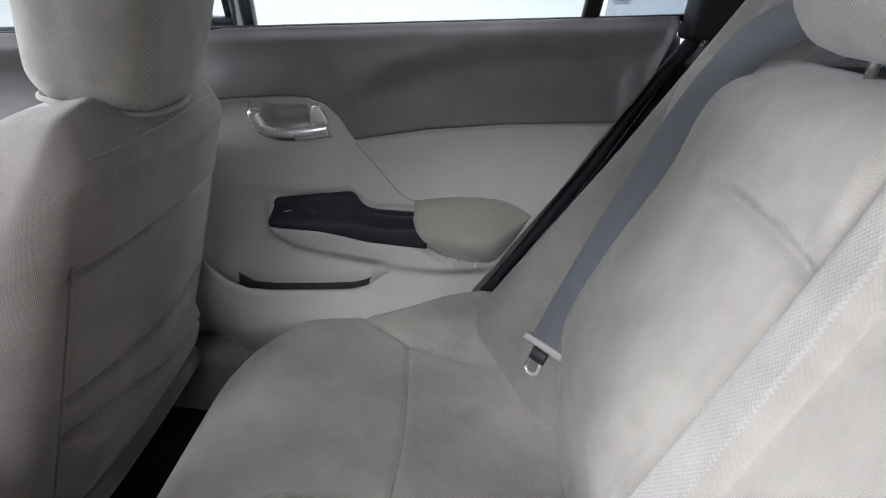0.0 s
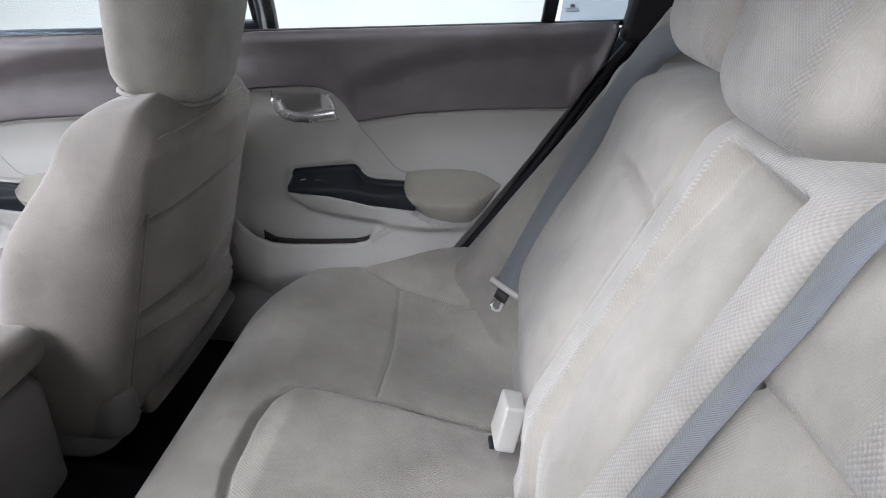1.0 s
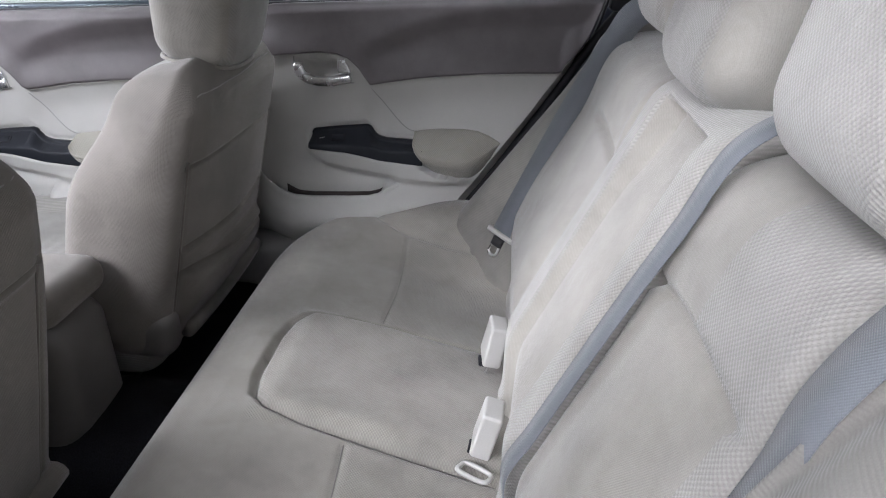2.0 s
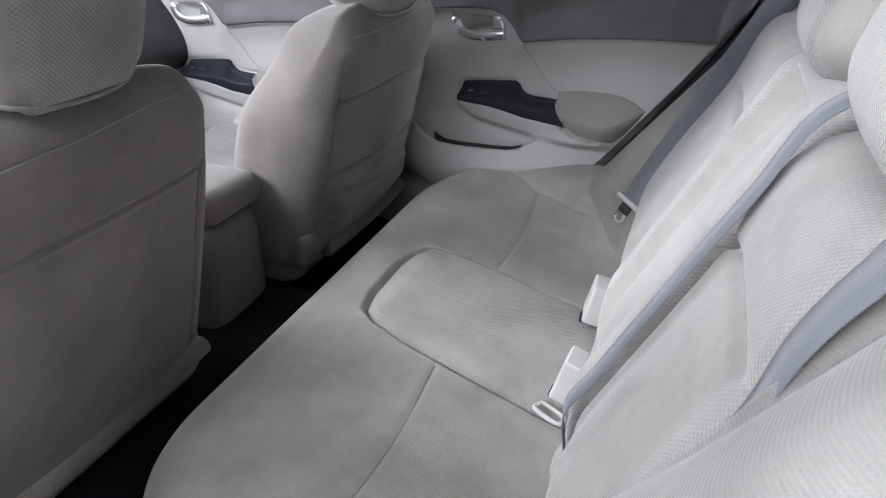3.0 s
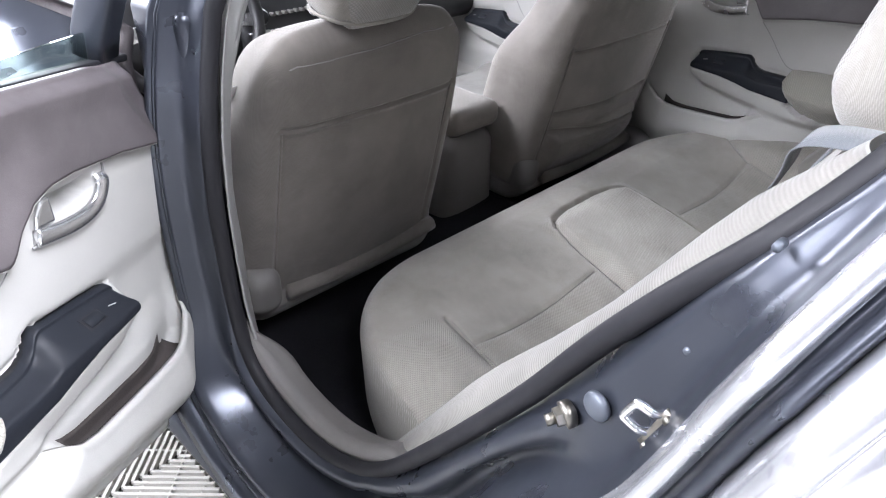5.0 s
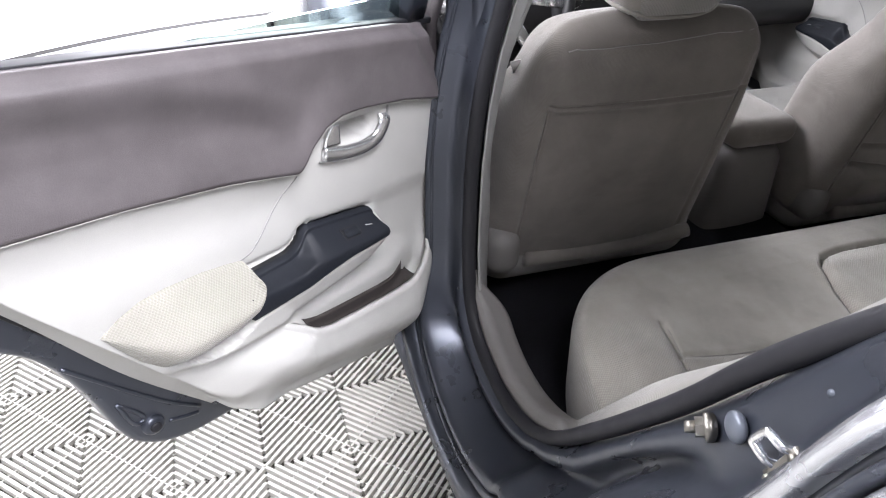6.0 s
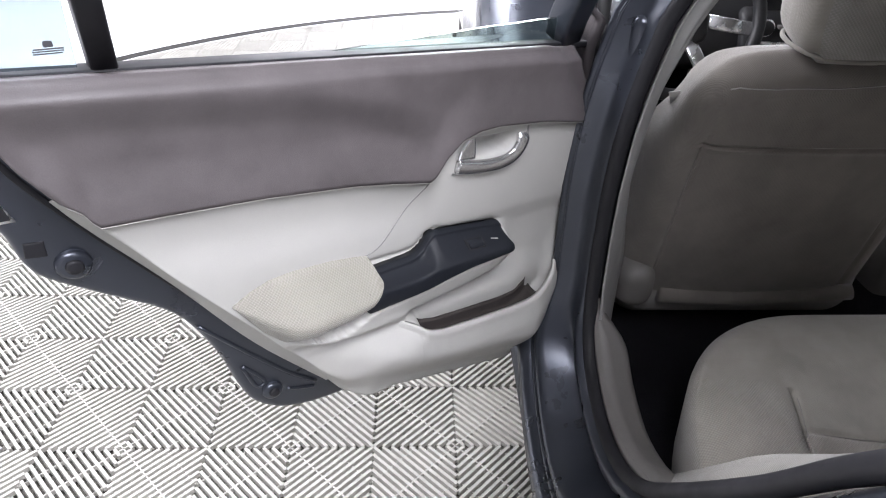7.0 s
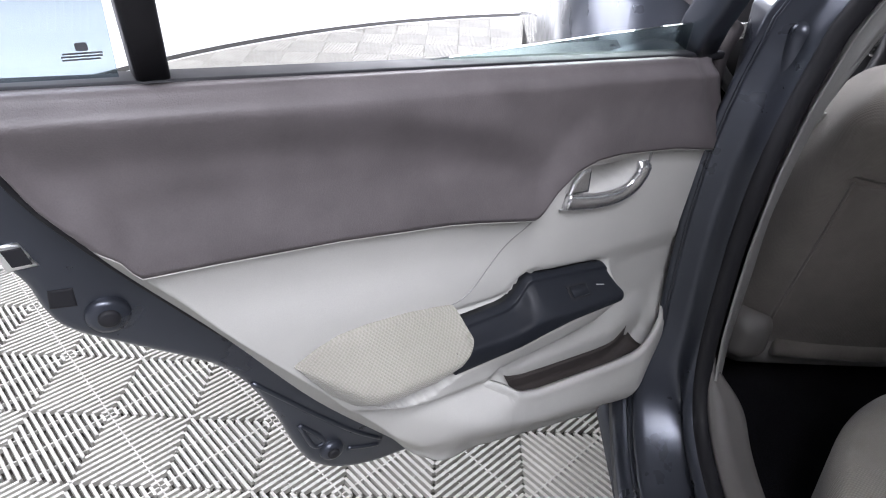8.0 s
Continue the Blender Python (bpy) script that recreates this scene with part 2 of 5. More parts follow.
def sweep(profile, path, side, closed=False, cap=True):
    """A closed profile (a, b) swept along a path; a lies along side (a vector or one a point), b along path x side."""
    path, prof = np.array(path, float), np.array(profile, float)
    n = len(path)
    tang = np.gradient(path, axis=0) if not closed else np.roll(path, -1, 0) - np.roll(path, 1, 0)
    tang /= np.linalg.norm(tang, axis=1, keepdims=True)
    side = np.broadcast_to(np.array(side, float), (n, 3))
    side = side - tang * np.sum(side * tang, 1, keepdims=True)
    side = side / np.linalg.norm(side, axis=1, keepdims=True)
    bi = np.cross(tang, side)
    P = path[:, None] + prof[None, :, :1] * side[:, None] + prof[None, :, 1:] * bi[:, None]
    m = len(prof)
    v = P.reshape(-1, 3)
    f = []
    for i in range(n if closed else n - 1):
        i2 = (i + 1) % n
        for k in range(m):
            k2 = (k + 1) % m
            f.append((i * m + k, i2 * m + k, i2 * m + k2, i * m + k2))
    if cap and not closed:
        f.append(tuple(range(m)))
        f.append(tuple(range((n - 1) * m + m - 1, (n - 1) * m - 1, -1)))
    return v, f


def circle(r, n=10, sx=1.0):
    return [(r * sx * math.cos(2 * PI * k / n), r * math.sin(2 * PI * k / n)) for k in range(n)]


def round_rect(w, h, r, k=4):
    out = []
    for cx, cy, a in ((w - r, h - r, 0), (-w + r, h - r, 90), (-w + r, -h + r, 180), (w - r, -h + r, 270)):
        for i in range(k + 1):
            t = radians(a + 90 * i / k)
            out.append((cx + r * math.cos(t), cy + r * math.sin(t)))
    return out


def prism(outline, z0, z1, bevel=0.003, to=None, segs=2):
    """A bevelled prism of a plane outline, through a mapping (u, v, w) -> (x, y, z)."""
    bm = bmesh.new()
    top = [bm.verts.new((u, v, z1)) for u, v in outline]
    bot = [bm.verts.new((u, v, z0)) for u, v in outline]
    n = len(outline)
    face = bm.faces.new(top)
    bm.faces.new(bot[::-1])
    for i in range(n):
        bm.faces.new((top[i], bot[i], bot[(i + 1) % n], top[(i + 1) % n]))
    bmesh.ops.recalc_face_normals(bm, faces=bm.faces)
    if bevel:
        bmesh.ops.bevel(bm, geom=list(face.edges), offset=bevel, segments=segs, profile=0.5, affect="EDGES")
    bmesh.ops.triangulate(bm, faces=[f for f in bm.faces if len(f.verts) > 4])
    v = np.array([q.co[:] for q in bm.verts])
    bm.verts.index_update()
    f = [tuple(q.index for q in face.verts) for face in bm.faces]
    bm.free()
    if to is not None:
        v = np.array([to(*p) for p in v])
    return v, f


def mapped(v, m):
    m = np.array(m)
    return v @ m[:3, :3].T + m[:3, 3]


def box_part(name, lo, hi, r, mat, parent=None, label="", n=(2, 2, 2), warp=None):
    lo, hi = np.array(lo, float), np.array(hi, float)
    v, f = rbox((hi - lo) / 2, r, n)
    v = v + (lo + hi) / 2
    if warp is not None:
        v = warp(v)
    return mesh_part(name, v, f, mat, parent, label)


def ribbon(path, wide, width, thick=0.0014):
    return sweep([(width / 2, thick / 2), (-width / 2, thick / 2), (-width / 2, -thick / 2), (width / 2, -thick / 2)], path, wide)


LOCAL_PARENTS = set()


def attach(ob, parent):
    """Parents a mesh built in world space under a thing that stands at its base."""
    ob.parent = parent
    if parent.type == "EMPTY" and parent.name not in LOCAL_PARENTS:
        ob.matrix_parent_inverse = parent.matrix_basis.inverted()
    return ob


def part(name, vf, mats, parent, label="", midx=None, smooth=True):
    ob = mesh_part(name, vf[0], vf[1], mats, None, label, midx, smooth)
    return attach(ob, parent)


def rounded(name, lo, hi, r, mat, parent, label="", n=(2, 2, 2), warp=None):
    return attach(box_part(name, lo, hi, r, mat, None, label, n, warp), parent)


# ---- the studio ----
RING_C, RING_R = (-0.65, 0.33), 3.40


def disc(r0, r1, z, n=96, c=RING_C):
    v, f = [], []
    for k in range(n):
        a = 2 * PI * k / n
        for r in (r0, r1):
            v.append((c[0] + r * math.cos(a), c[1] + r * math.sin(a), z))
    for k in range(n):
        k2 = (k + 1) % n
        f.append((2 * k, 2 * k + 1, 2 * k2 + 1, 2 * k2))
    return v, f


ground = mesh_part("ground", [(-9, -9, -0.03), (9, -9, -0.03), (9, 10, -0.03), (-9, 10, -0.03)], [(0, 1, 2, 3)], FLOORW, smooth=False)
tagged(ground, "white painted studio floor round the turntable", "floor", kind="structure")
# south and west walls and the ceiling are unseen, grey to cut bounce
for nm, lo, hi, mat, what in (("wall_north", (-9.2, -9.2, -0.03), (-9.0, 10.2, 3.7), WALLW, "bright white studio wall"), ("wall_south", (9.0, -9.2, -0.03), (9.2, 10.2, 3.7), WALL_DIM, "unseen grey wall added to cut bounced light"),
                              ("wall_west", (-9.0, -9.2, -0.03), (9.0, -9.0, 3.7), WALL_DIM, "unseen grey wall added to cut bounced light"), ("wall_east", (-9.0, 10.0, -0.03), (9.0, 10.2, 3.7), WALLW, "bright white studio wall")):
    tagged(box_part(nm, lo, hi, 0.01, mat), what, "wall", kind="structure")
tagged(box_part("ceiling", (-9.2, -9.2, 3.7), (9.2, 10.2, 3.9), 0.01, WALL_DIM), "unseen grey ceiling added to cut bounced light", "ceiling", kind="structure")

# ---- car shell ----
car = empty("car", "grey-blue metallic saloon with its rear door open", "car", at=pose(0, YC, 0))

SEAL_L = [(-0.40, 1.29), (-0.392, 1.15), (-0.386, 0.98), (-0.386, 0.70), (-0.379, 0.51), (-0.345, 0.42), (-0.27, 0.382), (-0.17, 0.38), (-0.07, 0.425), (0.03, 0.52),
          (0.155, 0.69), (0.225, 0.80), (0.29, 0.905), (0.37, 1.03), (0.40, 1.12), (0.36, 1.22), (0.20, 1.29), (-0.15, 1.31)]


belt_lean = lambda z: interp(z, [(0.68, 0.0), (0.78, 0.006), (0.86, 0.018), (0.95, 0.040), (1.05, 0.090), (1.35, 0.25)])


def loop_path(side):
    """The rear door opening on one side: side -1 the car's left, +1 its right."""
    y = -0.315 if side < 0 else 1.085
    p = smooth_path([(x, z) for x, z in SEAL_L], 8, closed=True)
    z = p[:, 1]
    front = sm(-0.10, -0.30, p[:, 0])
    yy = y - side * (front * belt_lean(z) + (1 - front) * np.clip(z - 0.95, 0, 1) * 0.55)
    if side > 0:                       # the closed door's trim covers the front of this opening
        yy = yy + 0.07 * sm(0.02, -0.20, p[:, 0])
    return np.stack([p[:, 0], yy, z], 1)


def loop_frame(P):
    """Outward direction in the opening's plane at each point of the loop."""
    c = np.array([-0.05, 0, 0.85])
    t = np.roll(P, -1, 0) - np.roll(P, 1, 0)
    o = np.stack([t[:, 2], np.zeros(len(P)), -t[:, 0]], 1)
    o /= np.linalg.norm(o, axis=1, keepdims=True)
    flip = np.sign(np.sum(o * (P - c), 1, keepdims=True))
    k = np.sign(np.median(flip))
    return o * k


# outer edge of the rear door opening: x for each height on the rear side
REAR_EDGE = [(0.30, 0.00), (0.36, 0.045), (0.44, 0.085), (0.52, 0.115), (0.59, 0.15), (0.64, 0.195), (0.69, 0.250), (0.73, 0.288), (0.79, 0.312), (0.852, 0.332), (0.907, 0.350), (0.961, 0.368), (1.004, 0.384), (1.10, 0.43)]


def jamb_width(P, O):
    """Width of the painted land from the seal to the ridge at each point of the loop."""
    t = np.linspace(0.015, 0.13, 116)
    out = []
    for p, o in zip(P, O):
        if p[0] > -0.02 and p[2] < 1.06:
            x, z = p[0] + o[0] * t, p[2] + o[2] * t
            hit = np.nonzero(x > interp(z, REAR_EDGE))[0]
            out.append(t[hit[0]] if len(hit) else 0.10)
        elif p[2] < 0.45:
            out.append(0.060 if p[0] > -0.3 else 0.054)
        else:
            out.append(0.048 if p[0] < -0.3 else 0.03)
    k = np.ones(7) / 7
    return np.convolve(np.pad(out, 3, mode="wrap"), k, mode="valid")


for side in (-1, 1):
    P = loop_path(side)
    O = loop_frame(P)
    Y = np.array([0, side, 0.0])
    # rubber weather strip round the opening
    prof = [(0.011 * math.cos(a), 0.012 * math.sin(a)) for a in np.linspace(0, 2 * PI, 13)[:-1]]
    part("door_seal", sweep(prof, P + O * (0.007 - 0.013 * sm(-0.10, 0.06, P[:, 0]) * sm(1.0, 0.80, P[:, 2]))[:, None] + Y * 0.002, O, closed=True), RUBBER, car, "soft black rubber door seal")
    # painted jamb: a flat land beside the seal, a channel low down, a ridge, a gap and the rolled body edge
    w = jamb_width(P, O)
    # along the pillar the land folds back early and leaves room for the hinges
    post = 1 - sm(-0.30, -0.36, P[:, 0]) * sm(0.42, 0.52, P[:, 2])
    low = np.maximum(sm(0.78, 0.66, P[:, 2]) * sm(-0.38, -0.30, P[:, 0]), 0)[:, None]
    rows = []
    for fr, b, dip in ((0.06, -0.004, 0), (0.14, 0.012, 0), (0.20, 0.021, 0), (0.26, 0.024, 0), (0.40, 0.027, -0.002), (0.52, 0.030, -0.026), (0.64, 0.033, -0.040), (0.74, 0.037, -0.034), (0.82, 0.043, -0.012), (0.88, 0.053, 0), (0.94, 0.070, 0), (1.0, 0.082, 0)):
        rows.append(P + O * (np.maximum(fr * w, 0.004 + 0.02 * fr))[:, None] + Y * (b * (0.62 + 0.38 * post[:, None]) + dip * low))
    for a, b in ((0.005, 0.087), (0.011, 0.087), (0.015, 0.081), (0.017, 0.070), (0.021, 0.069), (0.023, 0.076), (0.025, 0.088), (0.029, 0.090), (0.032, 0.084), (0.034, 0.076)):
        rows.append(P + O * (w + a * (0.25 + 0.75 * post))[:, None] + Y * b * (0.62 + 0.38 * post[:, None]))
    J = np.stack(rows, 1)
    J = np.concatenate([J, J[:1]], 0)
    v, q, nf = solid_grid(J, -Y * 0.004 + 0.0)
    cen = v[q].mean(1)
    ncol = J.shape[1] - 1
    col = np.arange(len(q)) % ncol
    # the rear ridge takes the lit copy: its highlight is painted in
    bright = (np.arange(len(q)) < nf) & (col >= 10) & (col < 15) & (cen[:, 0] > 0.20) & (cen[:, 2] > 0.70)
    part("door_jamb", (v, q), [PAINT_SHADED, PAINT_LIT], car, "blue-grey door jamb, its shade and ridge highlight painted in", bright.astype(int))
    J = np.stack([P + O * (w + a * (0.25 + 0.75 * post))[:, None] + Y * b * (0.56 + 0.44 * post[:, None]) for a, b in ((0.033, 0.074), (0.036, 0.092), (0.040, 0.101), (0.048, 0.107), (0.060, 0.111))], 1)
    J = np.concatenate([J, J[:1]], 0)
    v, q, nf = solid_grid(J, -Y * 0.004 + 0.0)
    # shade along sill and pillar is put in with the darker copy
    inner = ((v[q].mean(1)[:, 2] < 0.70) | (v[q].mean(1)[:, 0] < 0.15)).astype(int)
    part("opening_lip", (v, q), [PAINT_LIT, PAINT_SHADED], car, "rolled body edge with shade painted along the sill", inner)

# B pillars: outer painted post and light inner cover
for side in (-1, 1):
    y0 = -0.29 if side < 0 else 1.16
    zs = np.linspace(0.35, 1.30, 38)
    # inner trim cover: a narrow strip beside the seal, broad and leaning in above the belt, flaring at its foot
    rows = []
    for z in zs:
        xi = float(interp(z, [(0.34, -0.60), (0.46, -0.55), (0.55, -0.472), (0.62, -0.425), (0.72, -0.408), (0.85, -0.402), (0.95, -0.384), (1.30, -0.372)]))
        yi = float(interp(z, [(0.34, -0.205), (0.46, -0.218), (0.55, -0.250), (0.62, -0.272), (0.72, -0.284), (0.85, -0.266), (0.95, -0.240), (1.30, -0.048)]))
        xo, yo = float(interp(z, [(0.34, -0.330), (0.40, -0.345), (0.46, -0.368), (0.52, -0.382), (0.60, -0.386), (1.4, -0.386)])), -0.297 + float(belt_lean(z))
        if side > 0:
            yi, yo = y0 - (yi + 0.29), y0 - (yo + 0.29)
        mid = ((xo + xi) / 2 + 0.004, (yo + yi) / 2 + (0.004 if side < 0 else -0.004))
        rows.append([(xo + 0.002, yo + side * 0.003, z), (xo - 0.002, yo, z), (mid[0], mid[1], z), (xi + 0.006, yi, z), (xi - 0.008, yi + side * 0.004, z), (xi - 0.03, yi + side * 0.02, z), (xi - 0.05, yi + side * 0.05, z)])
    v, q, nf = solid_grid(np.array(rows), (0, side * 0.004, 0))
    part("pillar_cover", (v, q), PILLAR_GREY, car, "light grey plastic pillar cover")
    rounded("pillar_post", (-0.56, y0 + side * 0.005 - 0.02, 0.30), (-0.415, y0 + side * 0.005 + 0.02, 0.95), 0.015, PAINT_SHADED, car, "blue-grey painted pillar")


def sill_cover(side):
    """Grey plastic sill cover inside the seal, from the pillar's foot round to the cushion's end."""
    P = loop_path(side)
    O = loop_frame(P)
    keep = [i for i in range(len(P)) if P[i, 2] < 0.495 and P[i, 0] < 0.02]
    lo, hi = min(keep), max(keep)
    P, O = P[lo:hi + 1], O[lo:hi + 1]
    Y = np.array([0, -side, 0.0])
    rows = [(0.0, 0.006), (-0.012, 0.010), (-0.016, 0.018), (-0.014, 0.030), (-0.008, 0.036), (-0.006, 0.050), (0.0, 0.060), (0.018, 0.068), (0.06, 0.074), (0.12, 0.078)]
    # its ends run out flush: under the pillar's strip in front, under the cushion behind
    k = np.where(P[:, :1] < -0.2, sm(0.490, 0.405, P[:, 2:]), sm(0.490, 0.430, P[:, 2:]))
    J = np.stack([P + O * (a * k + 0.004 * (1 - k)) + Y * (0.004 + (b - 0.004) * (0.10 + 0.90 * k)) for a, b in rows], 1)
    v, q, nf = solid_grid(J, (0, side * 0.003, -0.003))
    return part("sill_cover", (v, q), TRIM_LOW, car, "grey plastic sill cover with a moulded step")


sill_cover(-1)
sill_cover(1)

rounded("sill_trim", (-0.72, 0.990, 0.262), (-0.37, 1.10, 0.405), 0.035, PILLAR_GREY, car, "grey plastic footwell side trim", (4, 3, 3))
# black corner seal behind the closed door's window
rounded("corner_seal", (0.285, 1.035, 0.935), (0.40, 1.09, 1.20), 0.012, RUBBER, car, "black rubber corner seal", (2, 2, 8), lambda p: np.stack([p[:, 0] + 0.30 * (p[:, 2] - 0.95) * 0.3, p[:, 1] - 0.5 * np.maximum(p[:, 2] - 0.95, 0), p[:, 2]], 1))

# floor pan with carpet, tunnel and outer skins
xs, ys = np.linspace(-1.75, 0.25, 60), np.linspace(YC - 0.70, YC + 0.70, 50)
X, Yg = np.meshgrid(xs, ys, indexing="ij")
Z = 0.285 + 0.075 * np.exp(-((Yg - YC) / 0.13) ** 4) + 0.006 * np.sin(31 * X) * np.sin(27 * Yg)
v, q, nf = solid_grid(np.stack([X, Yg, Z], -1), (0, 0, -0.05))
part("carpet", (v, q), CARPET, car, "black floor carpet")
rounded("front_bulkhead", (-1.80, YC - 0.69, 0.24), (-1.745, YC + 0.69, 0.84), 0.012, CARPET, car, "black carpeted front bulkhead")


def skin(side, x0, x1, z0, z1, bulge, name, label, nx=40, nz=24, y_off=0.0):
    xs, zs = np.linspace(x0, x1, nx), np.linspace(z0, z1, nz)
    X, Zz = np.meshgrid(xs, zs, indexing="ij")
    Yy = (YC + side * (0.845 + y_off + bulge(X, Zz)))
    v, q, nf = solid_grid(np.stack([X, Yy, Zz], -1), (0, -side * 0.012, 0))
    return part(name, (v, q), PAINT_LIT, car, label)


def side_bulge(X, Z):
    return 0.03 * np.exp(-((Z - 0.80) / 0.05) ** 2) * 0.3 + 0.035 * np.sin(np.clip((Z - 0.25) / 0.75, 0, 1) * PI) - 0.05 * np.clip(Z - 0.86, 0, 1)


# rear quarter panel behind the opening: its front edge follows the jamb
for side in (-1, 1):
    P = loop_path(side)
    O = loop_frame(P)
    idx = [i for i in range(len(P)) if 0.40 < P[i, 2] < 1.09 and P[i, 0] > -0.12]
    split = 0.66
    E = P[idx] + O[idx] * (jamb_width(P, O)[idx] + 0.059)[:, None] + np.array([0, side * 0.111, 0])
    E = E[np.argsort(E[:, 2])]
    cols = []
    for s in np.linspace(0, 1, 26):
        x = E[:, 0] + s ** 1.3 * (1.55 - E[:, 0])
        yb = E[:, 1] + side * (0.012 * sm(0, 0.02, s) + 0.03 * sm(0.05, 0.35, s) * np.exp(-((E[:, 2] - 0.78) / 0.18) ** 2) - 0.10 * s * np.clip((E[:, 2] - 0.85) / 0.2, 0, 1) - sm(0.0, 0.12, s) * 0.55 * np.clip(E[:, 2] - 0.80, 0, 1) - 0.01 * sm(0, 0.05, s))
        cols.append(np.stack([x, yb, E[:, 2] - 0.02 * s], 1))
    cols, first = np.array(cols), int(np.searchsorted(E[:, 2], split))
    v, q, nf = solid_grid(cols[:, first:], (0, -side * 0.010, 0))
    part("quarter_panel", (v, q), PAINT_LIT, car, "glossy grey metallic rear quarter panel")
    # lower corner takes the darker copy, its dark reflection put into the colour
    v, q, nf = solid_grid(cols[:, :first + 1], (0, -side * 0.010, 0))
    part("lower_panel", (v, q), PAINT_SHADED, car, "body corner over the sill in the shaded paint copy")
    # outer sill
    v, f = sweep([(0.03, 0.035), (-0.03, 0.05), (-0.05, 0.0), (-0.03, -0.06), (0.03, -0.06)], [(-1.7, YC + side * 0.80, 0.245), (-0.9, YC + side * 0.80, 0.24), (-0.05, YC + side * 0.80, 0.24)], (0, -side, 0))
    part("outer_sill", (v, f), PAINT_SHADED, car, "outer sill in the shaded paint copy")
    # front wing
    skin(side, -3.0, -1.62, 0.30, 0.90, side_bulge, "front_wing", "glossy grey metallic front wing")

# rear bulkhead, parcel shelf, roof, screens
rounded("parcel_shelf", (0.34, YC - 0.66, 0.86), (0.95, YC + 0.66, 0.90), 0.02, DASH, car, "dark felt parcel shelf")
rounded("bulkhead", (0.30, YC - 0.72, 0.30), (0.36, YC + 0.72, 0.88), 0.02, CARPET, car)
xs, ys = np.linspace(-1.05, 0.75, 30), np.linspace(-0.55, 0.55, 24)
X, Yg = np.meshgrid(xs, ys, indexing="ij")
Z = 1.335 - 0.10 * (Yg / 0.55) ** 4 * 0.35 - 0.06 * np.abs((X + 0.15) / 0.9) ** 3
v, q, nf = solid_grid(np.stack([X, YC + Yg, Z], -1), (0, 0, 0.008))
part("headliner", (v, q), HEADLINER, car, "grey felt headliner")
v, q, nf = solid_grid(np.stack([X * 1.02, YC + Yg * 1.08, Z + 0.05], -1), (0, 0, 0.008))
part("roof", (v, q), PAINT_LIT, car, "grey metallic roof")
for side in (-1, 1):
    pl = smooth_path([(-1.85, YC + side * 0.70, 0.92), (-1.35, YC + side * 0.62, 1.20), (-1.02, YC + side * 0.56, 1.31), (-0.15, YC + side * 0.545, 1.35), (0.55, YC + side * 0.555, 1.30), (0.95, YC + side * 0.62, 1.10), (1.25, YC + side * 0.70, 0.90)], 6)
    part("roof_rail", sweep(circle(0.035, 10), pl, (0, side, 0)), PAINT_LIT, car)
    cp = smooth_path([(0.455, YC + side * 0.72, 0.96), (0.50, YC + side * 0.65, 1.10), (0.47, YC + side * 0.58, 1.27)], 6)
    part("c_pillar", sweep([(0.05, 0.10), (-0.05, 0.10), (-0.05, -0.06), (0.05, -0.06)], cp, (0, side, 0)), TRIM, car, "light grey rear pillar trim")

# unseen boot and dark-tinted screen, added to hold back light from behind the seats
rounded("boot_lid", (1.22, YC - 0.62, 0.80), (1.75, YC + 0.62, 0.93), 0.05, PAINT_LIT, car, "grey metallic boot lid", (6, 8, 3))
rounded("rear_panel", (1.66, YC - 0.66, 0.35), (1.75, YC + 0.66, 0.90), 0.03, PAINT_LIT, car, "grey metallic rear panel")
v = [(0.74, YC - 0.50, 1.30), (0.74, YC + 0.50, 1.30), (1.26, YC + 0.60, 0.93), (1.26, YC - 0.60, 0.93)]
v += [(x, y, z - 0.004) for x, y, z in v]
part("rear_screen", (v, [(0, 1, 2, 3), (7, 6, 5, 4), (0, 4, 5, 1), (1, 5, 6, 2), (2, 6, 7, 3), (3, 7, 4, 0)]), GLASS_DARK, car, "dark tinted rear screen", smooth=False)
rounded("bonnet", (-3.05, YC - 0.70, 0.80), (-1.75, YC + 0.70, 0.90), 0.05, PAINT_LIT, car, "grey metallic bonnet", (8, 8, 3))


# ---- doors ----
Z_BELT = lambda u: 0.934 + 0.0467 * np.asarray(u, float)
LINE = [(-0.40, 0.800), (-0.03, 0.818), (0.06, 0.834), (0.15, 0.841), (0.185, 0.839), (0.213, 0.829), (0.235, 0.808), (0.249, 0.785), (0.258, 0.774), (0.37, 0.791), (0.49, 0.802), (0.60, 0.807), (0.665, 0.809), (0.676, 0.83), (0.69, 0.842), (0.705, 0.845), (0.72, 0.87), (0.738, 0.92), (0.752, 0.966), (0.80, 0.97)]
BOTTOM = [(-0.40, 0.36), (-0.06, 0.365), (-0.045, 0.355), (0.07, 0.355), (0.24, 0.386), (0.36, 0.410), (0.402, 0.428), (0.475, 0.521), (0.61, 0.705), (0.685, 0.815), (0.705, 0.845), (0.72, 0.87), (0.738, 0.92), (0.752, 0.966), (0.80, 0.97)]
CREASE = [(-0.4, 0.70), (0.16, 0.72), (0.20, 0.78), (0.223, 0.811), (0.256, 0.846), (0.332, 0.877), (0.427, 0.902), (0.58, 0.919), (0.75, 0.932)]
LIP = [(-0.40, 0.580), (0.0, 0.580), (0.018, 0.575), (0.030, 0.562), (0.050, 0.541), (0.08, 0.530), (0.12, 0.528), (0.20, 0.531), (0.25, 0.534), (0.275, 0.541), (0.292, 0.552), (0.320, 0.562)]


